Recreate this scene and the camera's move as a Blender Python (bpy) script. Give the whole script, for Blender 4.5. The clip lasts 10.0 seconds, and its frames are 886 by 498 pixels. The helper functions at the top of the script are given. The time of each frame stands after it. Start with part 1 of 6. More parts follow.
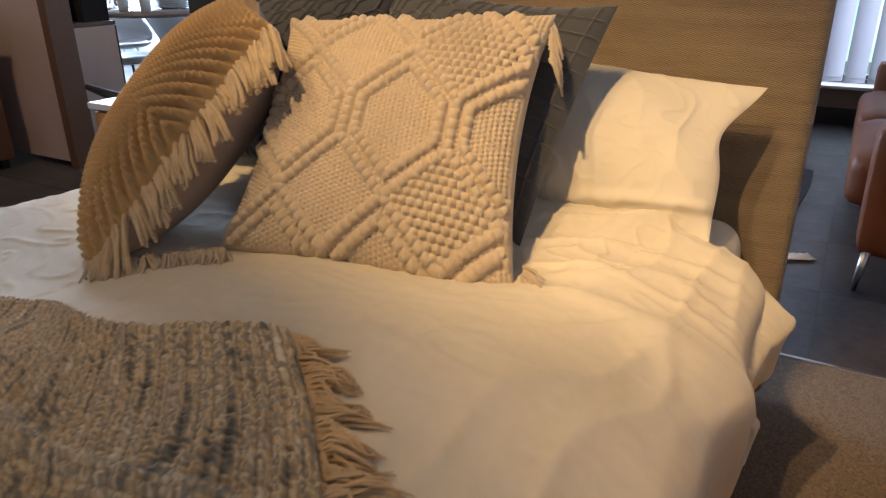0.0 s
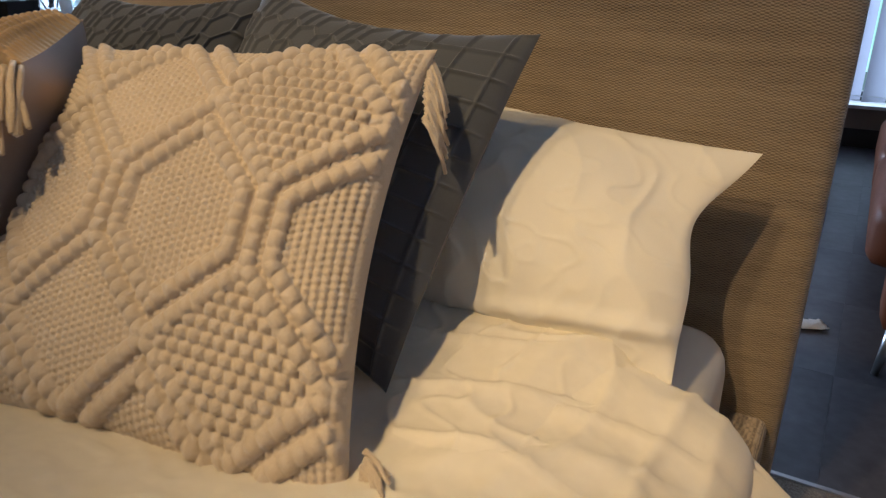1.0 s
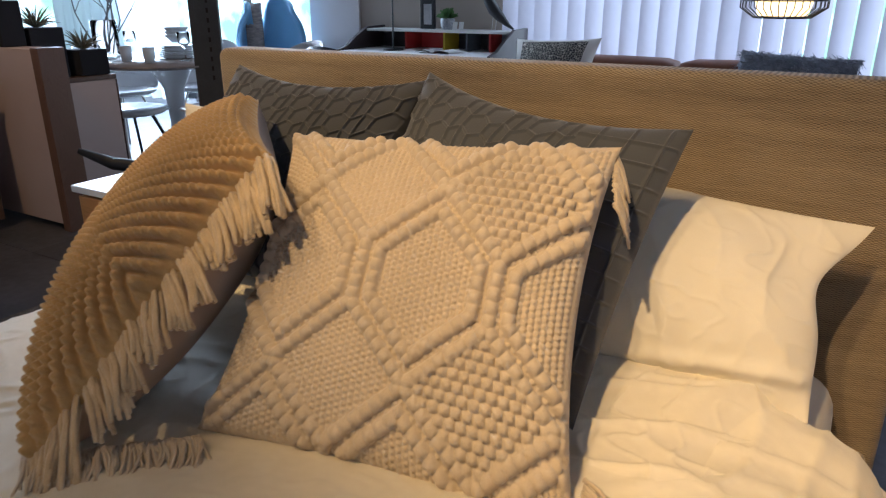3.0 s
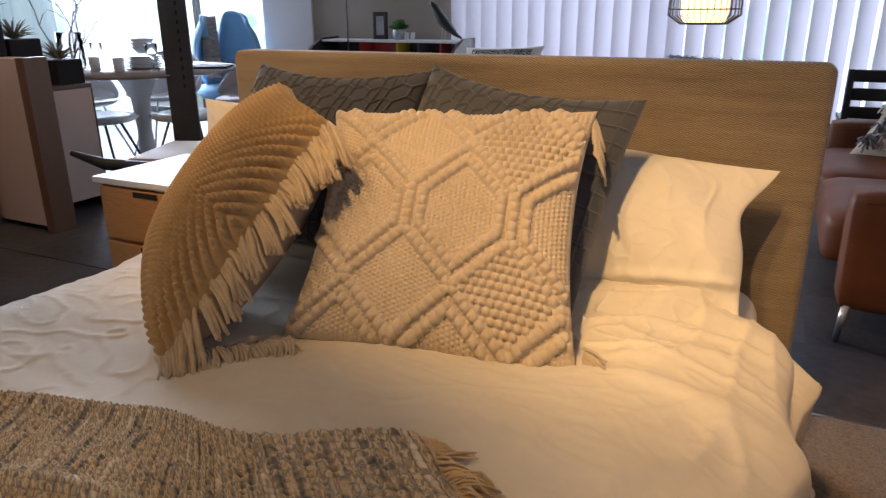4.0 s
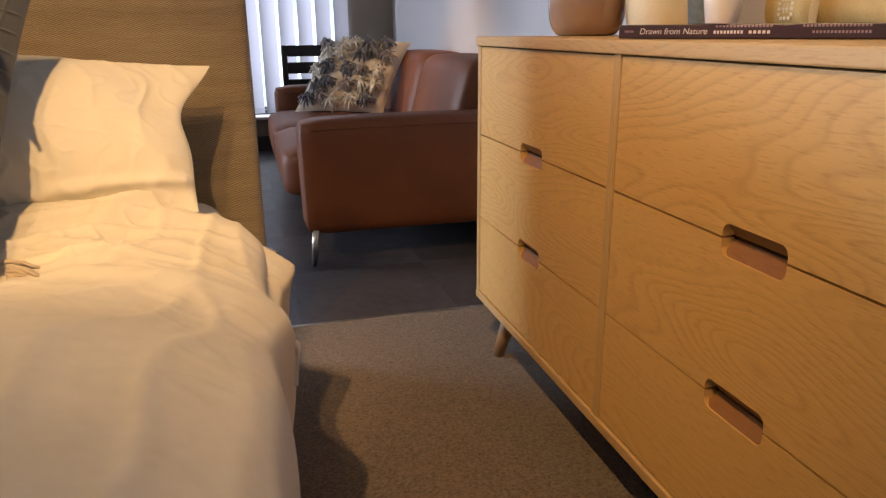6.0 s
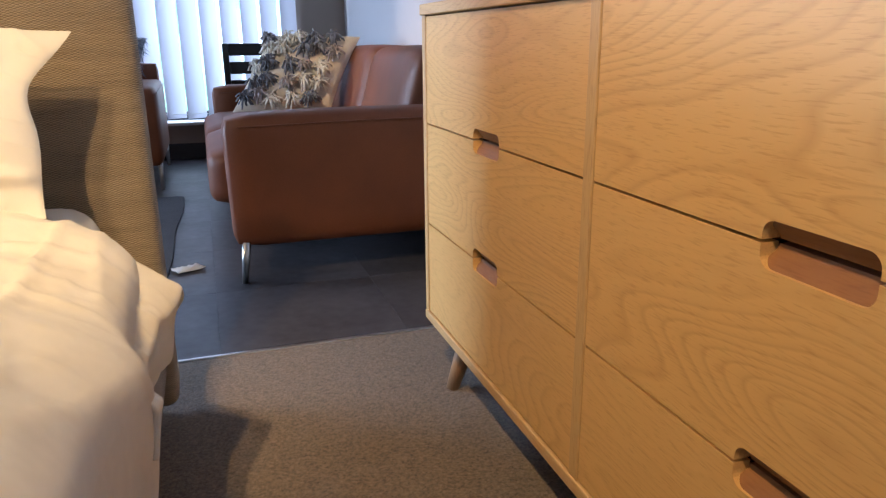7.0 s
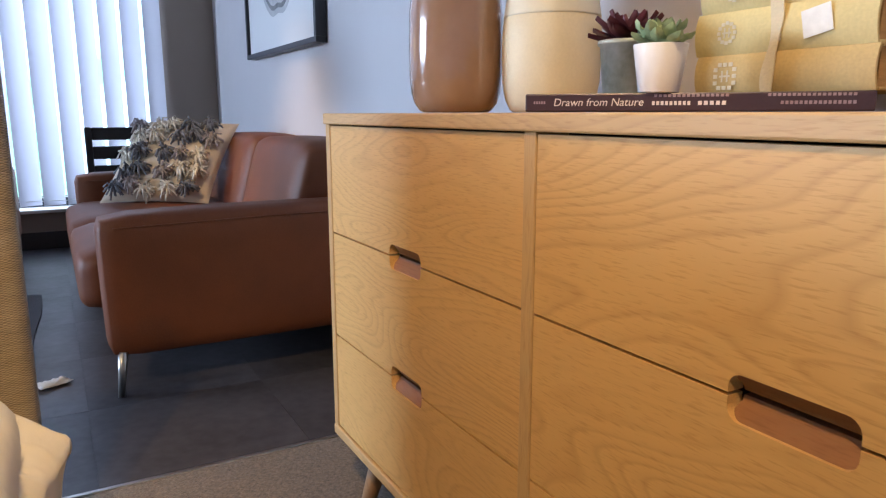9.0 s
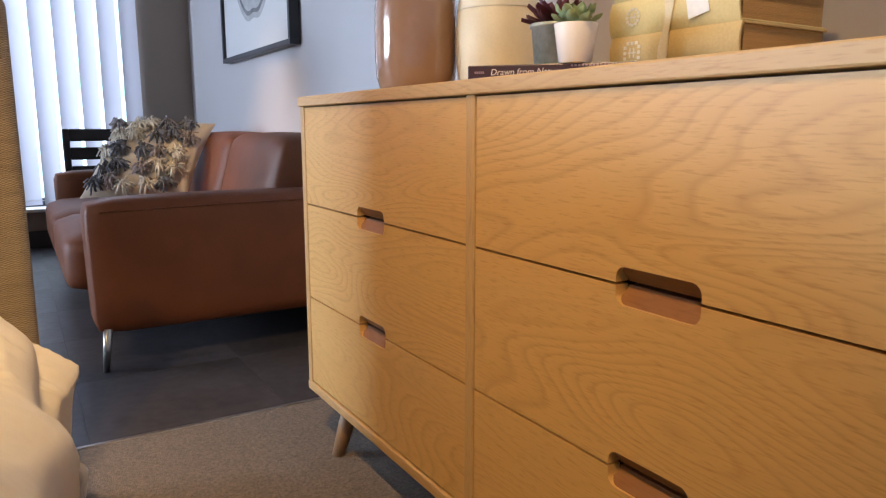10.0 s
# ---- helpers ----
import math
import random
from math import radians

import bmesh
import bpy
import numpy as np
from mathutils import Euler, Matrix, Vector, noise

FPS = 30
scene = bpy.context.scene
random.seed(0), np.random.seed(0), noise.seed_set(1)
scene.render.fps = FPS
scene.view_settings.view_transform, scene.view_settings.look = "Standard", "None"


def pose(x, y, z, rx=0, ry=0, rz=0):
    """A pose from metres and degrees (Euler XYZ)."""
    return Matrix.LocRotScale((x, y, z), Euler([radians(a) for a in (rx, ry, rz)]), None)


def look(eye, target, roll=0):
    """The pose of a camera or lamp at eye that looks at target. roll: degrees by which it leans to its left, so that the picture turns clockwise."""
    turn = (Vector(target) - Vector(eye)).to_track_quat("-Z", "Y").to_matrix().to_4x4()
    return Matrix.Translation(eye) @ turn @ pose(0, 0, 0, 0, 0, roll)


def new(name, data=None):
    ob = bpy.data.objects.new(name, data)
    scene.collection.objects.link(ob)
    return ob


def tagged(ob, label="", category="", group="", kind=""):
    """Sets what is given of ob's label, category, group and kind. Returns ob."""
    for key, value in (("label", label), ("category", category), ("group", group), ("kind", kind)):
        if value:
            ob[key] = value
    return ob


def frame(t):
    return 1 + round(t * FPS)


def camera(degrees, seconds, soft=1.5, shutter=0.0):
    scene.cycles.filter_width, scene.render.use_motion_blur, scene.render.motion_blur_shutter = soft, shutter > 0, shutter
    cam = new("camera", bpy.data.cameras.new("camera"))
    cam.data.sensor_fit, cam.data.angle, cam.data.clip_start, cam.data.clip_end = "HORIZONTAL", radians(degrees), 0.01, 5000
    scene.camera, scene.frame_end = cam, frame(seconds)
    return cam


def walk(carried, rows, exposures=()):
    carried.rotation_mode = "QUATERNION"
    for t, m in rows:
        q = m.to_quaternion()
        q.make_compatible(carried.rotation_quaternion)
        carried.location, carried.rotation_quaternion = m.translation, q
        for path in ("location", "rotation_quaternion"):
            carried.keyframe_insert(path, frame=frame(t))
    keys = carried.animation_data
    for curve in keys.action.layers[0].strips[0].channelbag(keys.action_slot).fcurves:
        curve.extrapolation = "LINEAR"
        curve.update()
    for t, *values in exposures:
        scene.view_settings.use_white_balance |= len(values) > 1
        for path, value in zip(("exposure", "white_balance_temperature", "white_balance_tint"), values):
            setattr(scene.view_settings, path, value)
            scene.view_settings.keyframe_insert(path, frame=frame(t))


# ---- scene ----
cam = camera(64.5, 10.0, 1.2, 0.2)
METRES, EYE, TILT, LEAN, TURN = 2.65, 0.94, 0.0, 0.0, 30.1
ROWS = [
    (0.0, 0.0, 0.0, 0.0, -0.22, -22.23, 0.54),
    (0.5, 0.0471, 0.0863, -0.0011, 0.46, -22.05, 0.46),
    (1.0, 0.0784, 0.1628, 0.0016, 0.74, -22.12, 0.25),
    (1.5, 0.0892, 0.2132, 0.0146, 0.85, -21.92, 0.14),
    (2.0, 0.0795, 0.2175, 0.0364, 0.73, -21.21, 0.25),
    (2.5, 0.0391, 0.1742, 0.0442, 0.61, -20.49, 0.13),
    (3.0, -0.0136, 0.1115, 0.0412, 0.6, -19.96, 0.09),
    (4.5, -0.0876, -0.0443, 0.024, -15.34, -18.43, 0.32),
    (5.0, -0.0981, -0.053, 0.001, -31.47, -18.13, 0.09),
    (5.5, -0.0771, -0.0353, -0.0286, -41.29, -17.73, 0.23),
    (7.0, 0.051, 0.0536, -0.0891, -48.6, -16.52, 0.47),
    (7.5, 0.0792, 0.077, -0.0836, -50.61, -15.41, 0.32),
    (8.0, 0.0929, 0.0974, -0.0699, -53.1, -13.88, 0.17),
    (8.5, 0.0823, 0.0987, -0.0633, -57.06, -12.03, 0.01),
    (9.0, 0.0506, 0.0877, -0.0645, -59.17, -10.91, 0.08),
    (9.5, 0.0191, 0.0683, -0.0719, -60.35, -10.27, -0.04),
    (10.0, -0.0011, 0.0471, -0.0875, -61.33, -9.84, -0.0),
]
walk(cam, [(t, pose(0, 0, EYE, TILT, LEAN, TURN) @ pose(METRES * x, METRES * y, METRES * z, 90 + pitch, roll, yaw)) for t, x, y, z, yaw, pitch, roll in ROWS],
     [(0.0, -0.18, 6250, 13), (0.5, -0.40, 5900, 11), (1.0, -0.50, 5350, 8), (1.5, -0.41, 5150, 7), (2.5, -0.30, 5250, 8), (3.0, -0.25, 5850, 11), (4.5, -0.32, 7150, 22), (5.0, -0.42, 7750, 26), (5.5, -0.32, 7450, 21), (7.0, 0.35, 5500, 11), (7.5, 0.43, 5000, 8), (8.5, 0.19, 5350, 10), (10.0, 0.17, 6200, 13)])
SPOT_A, SPOT_B, FILL_C, SPOT_D, SPOT_E, FILL_F, SKY_A, SKY_B, OUT = 235, 205, 58, 185, 135, 75, 80, 950, 3.6

# ---- light ----
world = bpy.data.worlds.new("world")
scene.world = world
world.use_nodes = True
wn = world.node_tree
sky = wn.nodes.new("ShaderNodeTexSky")
sky.sky_type = 'NISHITA'
sky.sun_disc = False
sky.sun_elevation, sky.sun_rotation = radians(35), radians(-20)
wn.links.new(sky.outputs[0], wn.nodes["Background"].inputs[0])
wn.nodes["Background"].inputs[1].default_value = 0.15


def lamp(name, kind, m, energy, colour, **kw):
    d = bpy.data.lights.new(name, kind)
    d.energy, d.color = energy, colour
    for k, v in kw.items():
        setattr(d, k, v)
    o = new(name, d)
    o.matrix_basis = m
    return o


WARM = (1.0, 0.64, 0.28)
# unseen ceiling spots over bed and aisle, placed from warm pools and shadows
lamp("unseen_ceiling_spot", 'SPOT', look((-0.55, -0.32, 2.55), (-0.46, 1.25, 0.52)), SPOT_A, WARM, spot_size=radians(30), spot_blend=1.0, shadow_soft_size=0.03)
lamp("unseen_ceiling_spot", 'SPOT', look((-0.75, 0.0, 2.55), (0.46, 1.12, 0.32)), SPOT_B, WARM, spot_size=radians(47), spot_blend=1.0, shadow_soft_size=0.03)
# added fill that brightens the throw and the golden cushion
lamp("unseen_ceiling_spot", 'SPOT', look((-1.35, -0.55, 2.55), (-0.95, 0.45, 0.5)), FILL_C, WARM, spot_size=radians(46), spot_blend=1.0, shadow_soft_size=0.04)
lamp("unseen_ceiling_spot", 'SPOT', look((-1.75, 0.25, 2.55), (-1.25, 1.50, 0.86)), SPOT_D, WARM, spot_size=radians(52), spot_blend=1.0, shadow_soft_size=0.03)
# unseen spot added to warm the wall sofa's back cushions
lamp("unseen_ceiling_spot", 'SPOT', look((-0.55, 2.75, 2.55), (0.74, 3.20, 0.60)), SPOT_E, WARM, spot_size=radians(29), spot_blend=1.0, shadow_soft_size=0.03)
# added fill on the tall sideboard's panel, its fitting unseen
lamp("unseen_ceiling_spot", 'SPOT', look((-2.9, 0.8, 2.55), (-3.5, 2.05, 0.3)), FILL_F, WARM, spot_size=radians(60), spot_blend=1.0, shadow_soft_size=0.04)
# daylight through the window openings
lamp("window_daylight", 'AREA', look((-0.9, 5.25, 1.4), (-0.9, 0, 1.0)), SKY_A, (0.74, 0.83, 1.0), shape='RECTANGLE', size=3.0, size_y=2.3)
lamp("window_daylight", 'AREA', look((-6.8, 5.6, 1.85), (0.3, 1.9, 0.5)), SKY_B, (0.68, 0.82, 1.0), shape='RECTANGLE', size=3.4, size_y=1.4)

# ---- materials ----


def material(name, colour, rough=0.7, metal=0.0, noise_scale=8.0, vary=0.15, fine=120.0, bump=0.2, depth=0.002, stretch=(1, 1, 1), second=None, coat=0.0, sheen=0.0, rand=0.0):
    m = bpy.data.materials.new(name)
    m.use_nodes = True
    nt = m.node_tree
    N, L = nt.nodes, nt.links
    b = N["Principled BSDF"]
    b.inputs["Roughness"].default_value = rough
    b.inputs["Metallic"].default_value = metal
    b.inputs["Coat Weight"].default_value = coat
    b.inputs["Sheen Weight"].default_value = sheen
    tc = N.new("ShaderNodeTexCoord")
    mp = N.new("ShaderNodeMapping")
    mp.inputs["Scale"].default_value = stretch
    L.new(tc.outputs["Object"], mp.inputs["Vector"])
    n1 = N.new("ShaderNodeTexNoise")
    n1.inputs["Scale"].default_value = noise_scale
    n1.inputs["Detail"].default_value = 6
    L.new(mp.outputs[0], n1.inputs["Vector"])
    n2 = N.new("ShaderNodeTexNoise")
    n2.inputs["Scale"].default_value = fine
    n2.inputs["Detail"].default_value = 4
    L.new(mp.outputs[0], n2.inputs["Vector"])
    ramp = N.new("ShaderNodeValToRGB")
    lo = [c * (1 - vary) for c in colour]
    hi = [min(1, c * (1 + vary)) for c in colour]
    if second:
        lo = second
    ramp.color_ramp.elements[0].position, ramp.color_ramp.elements[1].position = 0.3, 0.7
    ramp.color_ramp.elements[0].color = (*lo, 1)
    ramp.color_ramp.elements[1].color = (*hi, 1)
    mix = N.new("ShaderNodeMath")
    mix.operation = 'MULTIPLY_ADD'
    mix.inputs[1].default_value = 0.35
    L.new(n2.outputs["Fac"], mix.inputs[0])
    sc = N.new("ShaderNodeMath")
    sc.operation = 'MULTIPLY'
    sc.inputs[1].default_value = 0.65
    L.new(n1.outputs["Fac"], sc.inputs[0])
    L.new(sc.outputs[0], mix.inputs[2])
    L.new(mix.outputs[0], ramp.inputs["Fac"])
    out = ramp.outputs[0]
    if rand:
        oi = N.new("ShaderNodeObjectInfo")
        hsv = N.new("ShaderNodeHueSaturation")
        mr = N.new("ShaderNodeMapRange")
        mr.inputs["To Min"].default_value, mr.inputs["To Max"].default_value = 1 - rand, 1 + rand
        L.new(oi.outputs["Random"], mr.inputs["Value"])
        L.new(mr.outputs[0], hsv.inputs["Value"])
        L.new(out, hsv.inputs["Color"])
        out = hsv.outputs[0]
    L.new(out, b.inputs["Base Color"])
    bm_ = N.new("ShaderNodeBump")
    bm_.inputs["Strength"].default_value = bump
    bm_.inputs["Distance"].default_value = depth
    L.new(n2.outputs["Fac"], bm_.inputs["Height"])
    L.new(bm_.outputs[0], b.inputs["Normal"])
    return m


def weave_material(name, dark, light, pitch, depth=0.0015, rough=0.9, plane="xz", patch=6.0, along=1.7, streak=(1, 1, 1), thread=0.5):
    """Woven cloth: threads crossing under and over, with uneven slubs."""
    m = material(name, light, rough, second=dark, noise_scale=patch, fine=60, bump=0.0, sheen=0.15, stretch=streak)
    nt = m.node_tree
    N, L = nt.nodes, nt.links
    b = N["Principled BSDF"]
    tc = [n for n in N if n.type == 'TEX_COORD'][0]
    sep = N.new("ShaderNodeSeparateXYZ")
    # slight wander of the threads
    wob = N.new("ShaderNodeTexNoise")
    wob.inputs["Scale"].default_value = 95
    add = N.new("ShaderNodeVectorMath")
    add.operation = 'MULTIPLY_ADD'
    add.inputs[1].default_value = (pitch * 1.1,) * 3
    L.new(tc.outputs["Object"], wob.inputs["Vector"])
    L.new(wob.outputs["Color"], add.inputs[0])
    L.new(tc.outputs["Object"], add.inputs[2])
    L.new(add.outputs[0], sep.inputs[0])

    def sine(sock, p):
        a = N.new("ShaderNodeMath")
        a.operation = 'MULTIPLY'
        a.inputs[1].default_value = 2 * math.pi / p
        L.new(sock, a.inputs[0])
        s = N.new("ShaderNodeMath")
        s.operation = 'SINE'
        L.new(a.outputs[0], s.inputs[0])
        return s.outputs[0]
    u, v = (sep.outputs["XYZ".index(c.upper())] for c in plane)
    mul = N.new("ShaderNodeMath")
    mul.operation = 'MULTIPLY'
    L.new(sine(u, pitch * along), mul.inputs[0])
    L.new(sine(v, pitch), mul.inputs[1])
    mr = N.new("ShaderNodeMapRange")
    mr.inputs["From Min"].default_value = -1
    L.new(mul.outputs[0], mr.inputs["Value"])
    ramp = [n for n in N if n.type == 'VALTORGB'][0]
    mixc = N.new("ShaderNodeMix")
    mixc.data_type = 'RGBA'
    mixc.inputs[0].default_value = thread
    r2 = N.new("ShaderNodeValToRGB")
    r2.color_ramp.elements[0].position, r2.color_ramp.elements[1].position = 0.22, 0.72
    r2.color_ramp.elements[0].color = (*[c * 0.75 for c in dark], 1)
    r2.color_ramp.elements[1].color = (*light, 1)
    L.new(mr.outputs[0], r2.inputs["Fac"])
    L.new(ramp.outputs[0], mixc.inputs["A"])
    L.new(r2.outputs[0], mixc.inputs["B"])
    L.new(mixc.outputs["Result"], b.inputs["Base Color"])
    bp = [n for n in N if n.type == 'BUMP'][0]
    bp.inputs["Strength"].default_value = 0.8
    bp.inputs["Distance"].default_value = depth
    for l in list(bp.inputs["Height"].links):
        L.remove(l)
    L.new(mr.outputs[0], bp.inputs["Height"])
    return m


def wood_material(name, light, dark, axis="y", rough=0.45, scale=1.0, rand=0.06):
    """Oak veneer: cathedral rings from a sheared distance field, fine pores along the grain."""
    m = bpy.data.materials.new(name)
    m.use_nodes = True
    nt = m.node_tree
    N, L = nt.nodes, nt.links
    b = N["Principled BSDF"]
    b.inputs["Roughness"].default_value = rough
    tc = N.new("ShaderNodeTexCoord")
    oi = N.new("ShaderNodeObjectInfo")
    off = N.new("ShaderNodeVectorMath")
    off.operation = 'MULTIPLY_ADD'
    off.inputs[1].default_value = (3.1, 7.3, 5.7)
    L.new(oi.outputs["Random"], off.inputs[0])
    L.new(tc.outputs["Object"], off.inputs[2])
    mp = N.new("ShaderNodeMapping")
    st = {"x": (0.19, 1, 1), "y": (1, 0.19, 1), "z": (1, 1, 0.19)}[axis]
    mp.inputs["Scale"].default_value = [s * scale for s in st]
    L.new(off.outputs[0], mp.inputs["Vector"])
    n1 = N.new("ShaderNodeTexNoise")
    n1.inputs["Scale"].default_value = 4.2
    n1.inputs["Detail"].default_value = 1.3
    n1.inputs["Distortion"].default_value = 0.25
    n1.inputs["Roughness"].default_value = 0.35
    L.new(mp.outputs[0], n1.inputs["Vector"])
    rings = N.new("ShaderNodeMath")
    rings.operation = 'MULTIPLY'
    rings.inputs[1].default_value = 32.0
    L.new(n1.outputs["Fac"], rings.inputs[0])
    fr = N.new("ShaderNodeMath")
    fr.operation = 'FRACT'
    L.new(rings.outputs[0], fr.inputs[0])
    ramp = N.new("ShaderNodeValToRGB")
    e = ramp.color_ramp.elements
    e[0].position, e[0].color = 0.0, (*light, 1)
    e[1].position, e[1].color = 1.0, (*light, 1)
    for place, share in ((0.35, 0.03), (0.62, 0.10), (0.80, 0.27), (0.91, 0.15)):
        e.new(place).color = (*[l * (1 - share) + d * share for l, d in zip(light, dark)], 1)
    L.new(fr.outputs[0], ramp.inputs["Fac"])
    fade = N.new("ShaderNodeTexNoise")
    fade.inputs["Scale"].default_value, fade.inputs["Detail"].default_value = 3.2, 1
    L.new(mp.outputs[0], fade.inputs["Vector"])
    keep = N.new("ShaderNodeMapRange")
    keep.inputs["From Min"].default_value, keep.inputs["From Max"].default_value = 0.35, 0.62
    keep.inputs["To Min"].default_value = 0.25
    L.new(fade.outputs["Fac"], keep.inputs["Value"])
    plain = N.new("ShaderNodeMix")
    plain.data_type = 'RGBA'
    plain.inputs["A"].default_value = (*[l * 0.95 + d * 0.05 for l, d in zip(light, dark)], 1)
    L.new(keep.outputs[0], plain.inputs[0])
    L.new(ramp.outputs[0], plain.inputs["B"])
    mp2 = N.new("ShaderNodeMapping")
    st2 = {"x": (0.09, 1, 1), "y": (1, 0.09, 1), "z": (1, 1, 0.09)}[axis]
    mp2.inputs["Scale"].default_value = st2
    L.new(off.outputs[0], mp2.inputs["Vector"])
    n2 = N.new("ShaderNodeTexNoise")
    n2.inputs["Scale"].default_value = 480
    n2.inputs["Detail"].default_value = 3
    L.new(mp2.outputs[0], n2.inputs["Vector"])
    n3 = N.new("ShaderNodeTexNoise")
    n3.inputs["Scale"].default_value = 1.6
    L.new(tc.outputs["Object"], n3.inputs["Vector"])
    mx = N.new("ShaderNodeMix")
    mx.data_type = 'RGBA'
    mx.blend_type = 'MULTIPLY'
    mx.inputs[0].default_value = 0.6
    g = N.new("ShaderNodeValToRGB")
    g.color_ramp.elements[0].position, g.color_ramp.elements[0].color = 0.31, (0.76, 0.68, 0.57, 1)
    g.color_ramp.elements[1].position, g.color_ramp.elements[1].color = 0.47, (1, 1, 1, 1)
    L.new(n2.outputs["Fac"], g.inputs["Fac"])
    L.new(plain.outputs["Result"], mx.inputs["A"])
    L.new(g.outputs[0], mx.inputs["B"])
    hsv = N.new("ShaderNodeHueSaturation")
    mr = N.new("ShaderNodeMapRange")
    mr.inputs["To Min"].default_value, mr.inputs["To Max"].default_value = 1 - rand, 1 + rand
    L.new(n3.outputs["Fac"], mr.inputs["Value"])
    L.new(mr.outputs[0], hsv.inputs["Value"])
    L.new(mx.outputs["Result"], hsv.inputs["Color"])
    L.new(hsv.outputs[0], b.inputs["Base Color"])
    bp = N.new("ShaderNodeBump")
    bp.inputs["Strength"].default_value = 0.12
    bp.inputs["Distance"].default_value = 0.0006
    L.new(n2.outputs["Fac"], bp.inputs["Height"])
    L.new(bp.outputs[0], b.inputs["Normal"])
    return m


WHITE_LINEN = weave_material("white_linen", (0.635, 0.58, 0.465), (0.73, 0.675, 0.55), 0.0009, 0.0001, 0.85, "xy", 4)
SHEET = material("cotton_sheet", (0.69, 0.645, 0.54), 0.85, noise_scale=5, vary=0.04, fine=700, bump=0.15, depth=0.0004)
CREAM_KNIT = material("cream_wool", (0.50, 0.412, 0.30), 0.95, noise_scale=12, vary=0.10, fine=420, bump=0.7, depth=0.0015, sheen=0.3)
# cream wool deepened to gold: warm shade between ropes put into the colour
SHADED_KNIT = material("shaded_cream_wool", (0.44, 0.285, 0.12), 0.95, noise_scale=14, vary=0.16, fine=420, bump=0.7, depth=0.0015, sheen=0.3)
# calico darkened to hold the brownish shadow between the two cushions
SHADED_CALICO = material("shaded_calico", (0.42, 0.325, 0.26), 0.9, noise_scale=9, vary=0.06, fine=600, bump=0.3, depth=0.0004)
SLATE = weave_material("slate_cotton", (0.055, 0.056, 0.058), (0.085, 0.086, 0.087), 0.0016, 0.0003, 0.9, "xz", 9)
HEADBOARD = weave_material("headboard_cloth", (0.088, 0.062, 0.038), (0.40, 0.312, 0.20), 0.0039, 0.0016, 0.9, "xz", 9, 2.6, (0.30, 1, 3.2), 0.62)
OAK = wood_material("oak_veneer", (0.69, 0.418, 0.136), (0.32, 0.135, 0.025), "y", 0.46, 1.9)
OAK_SOLID = wood_material("oak_edge", (0.58, 0.375, 0.155), (0.34, 0.19, 0.075), "y", 0.5, 2.0)
OAK_LEG = wood_material("oak_leg", (0.33, 0.185, 0.085), (0.2, 0.1, 0.045), "z", 0.5, 2.0)
OAK_UP = wood_material("oak_upright", (0.58, 0.37, 0.145), (0.34, 0.19, 0.075), "z", 0.5, 2.0)
OAK_CUT = wood_material("oak_cut", (0.28, 0.125, 0.04), (0.14, 0.055, 0.018), "y", 0.5, 2.5)
WALNUT = wood_material("walnut", (0.16, 0.085, 0.045), (0.07, 0.035, 0.02), "x", 0.5)
# near-black that stands for shade in gaps, grips and slots
SHADE_BLACK = material("shade_black", (0.02, 0.014, 0.010), 0.9, bump=0)
LEATHER = material("tan_leather", (0.158, 0.046, 0.0125), 0.55, noise_scale=5, vary=0.24, fine=260, bump=0.25, depth=0.0012)
STEEL = material("brushed_steel", (0.55, 0.54, 0.52), 0.3, 1.0, fine=300, bump=0.05)
BLACK = material("black_paint", (0.018, 0.018, 0.02), 0.45, fine=200, bump=0.1)
VINYL = material("grey_vinyl_tile", (0.066, 0.063, 0.070), 0.45, noise_scale=3.0, vary=0.6, fine=30, bump=0.12, depth=0.001, rand=0.10)
CARPET = material("beige_carpet", (0.145, 0.106, 0.072), 0.97, noise_scale=170, vary=0.75, fine=420, bump=0.9, depth=0.003, sheen=0.2)
TRIM_STRIP = material("aluminium_strip", (0.6, 0.58, 0.55), 0.35, 1.0, fine=200, bump=0.05)
WALL_GREY = material("pale_grey_paint", (0.60, 0.57, 0.57), 0.8, noise_scale=2, vary=0.03, fine=220, bump=0.08, depth=0.0006)
WALL_TAUPE = material("taupe_paint", (0.36, 0.30, 0.25), 0.8, noise_scale=2, vary=0.04, fine=220, bump=0.08, depth=0.0006)
# ceiling stays out of view; dark grey so that less light bounces
CEIL = material("dark_unseen_ceiling", (0.22, 0.21, 0.21), 0.9, noise_scale=2, vary=0.02, fine=200, bump=0.05)
SKIRT = material("dark_skirting", (0.05, 0.045, 0.045), 0.5, fine=120, bump=0.1)
WHITE = material("white_lacquer", (0.78, 0.77, 0.75), 0.35, noise_scale=3, vary=0.03, fine=200, bump=0.03)
FRAME_METAL = material("dark_window_metal", (0.09, 0.09, 0.095), 0.4, 0.6, fine=200, bump=0.05)


def translucent(name, colour, share):
    m = material(name, colour, 0.7, noise_scale=6, vary=0.03, fine=300, bump=0.05)
    nt = m.node_tree
    N, L = nt.nodes, nt.links
    tr = N.new("ShaderNodeBsdfTranslucent")
    tr.inputs[0].default_value = (*colour, 1)
    mx = N.new("ShaderNodeMixShader")
    mx.inputs[0].default_value = share
    L.new(N["Principled BSDF"].outputs[0], mx.inputs[1])
    L.new(tr.outputs[0], mx.inputs[2])
    L.new(mx.outputs[0], N["Material Output"].inputs[0])
    return m


BLIND = translucent("blind_cloth", (0.66, 0.65, 0.73), 0.20)
LEAF = translucent("leaf_green", (0.10, 0.20, 0.07), 0.25)


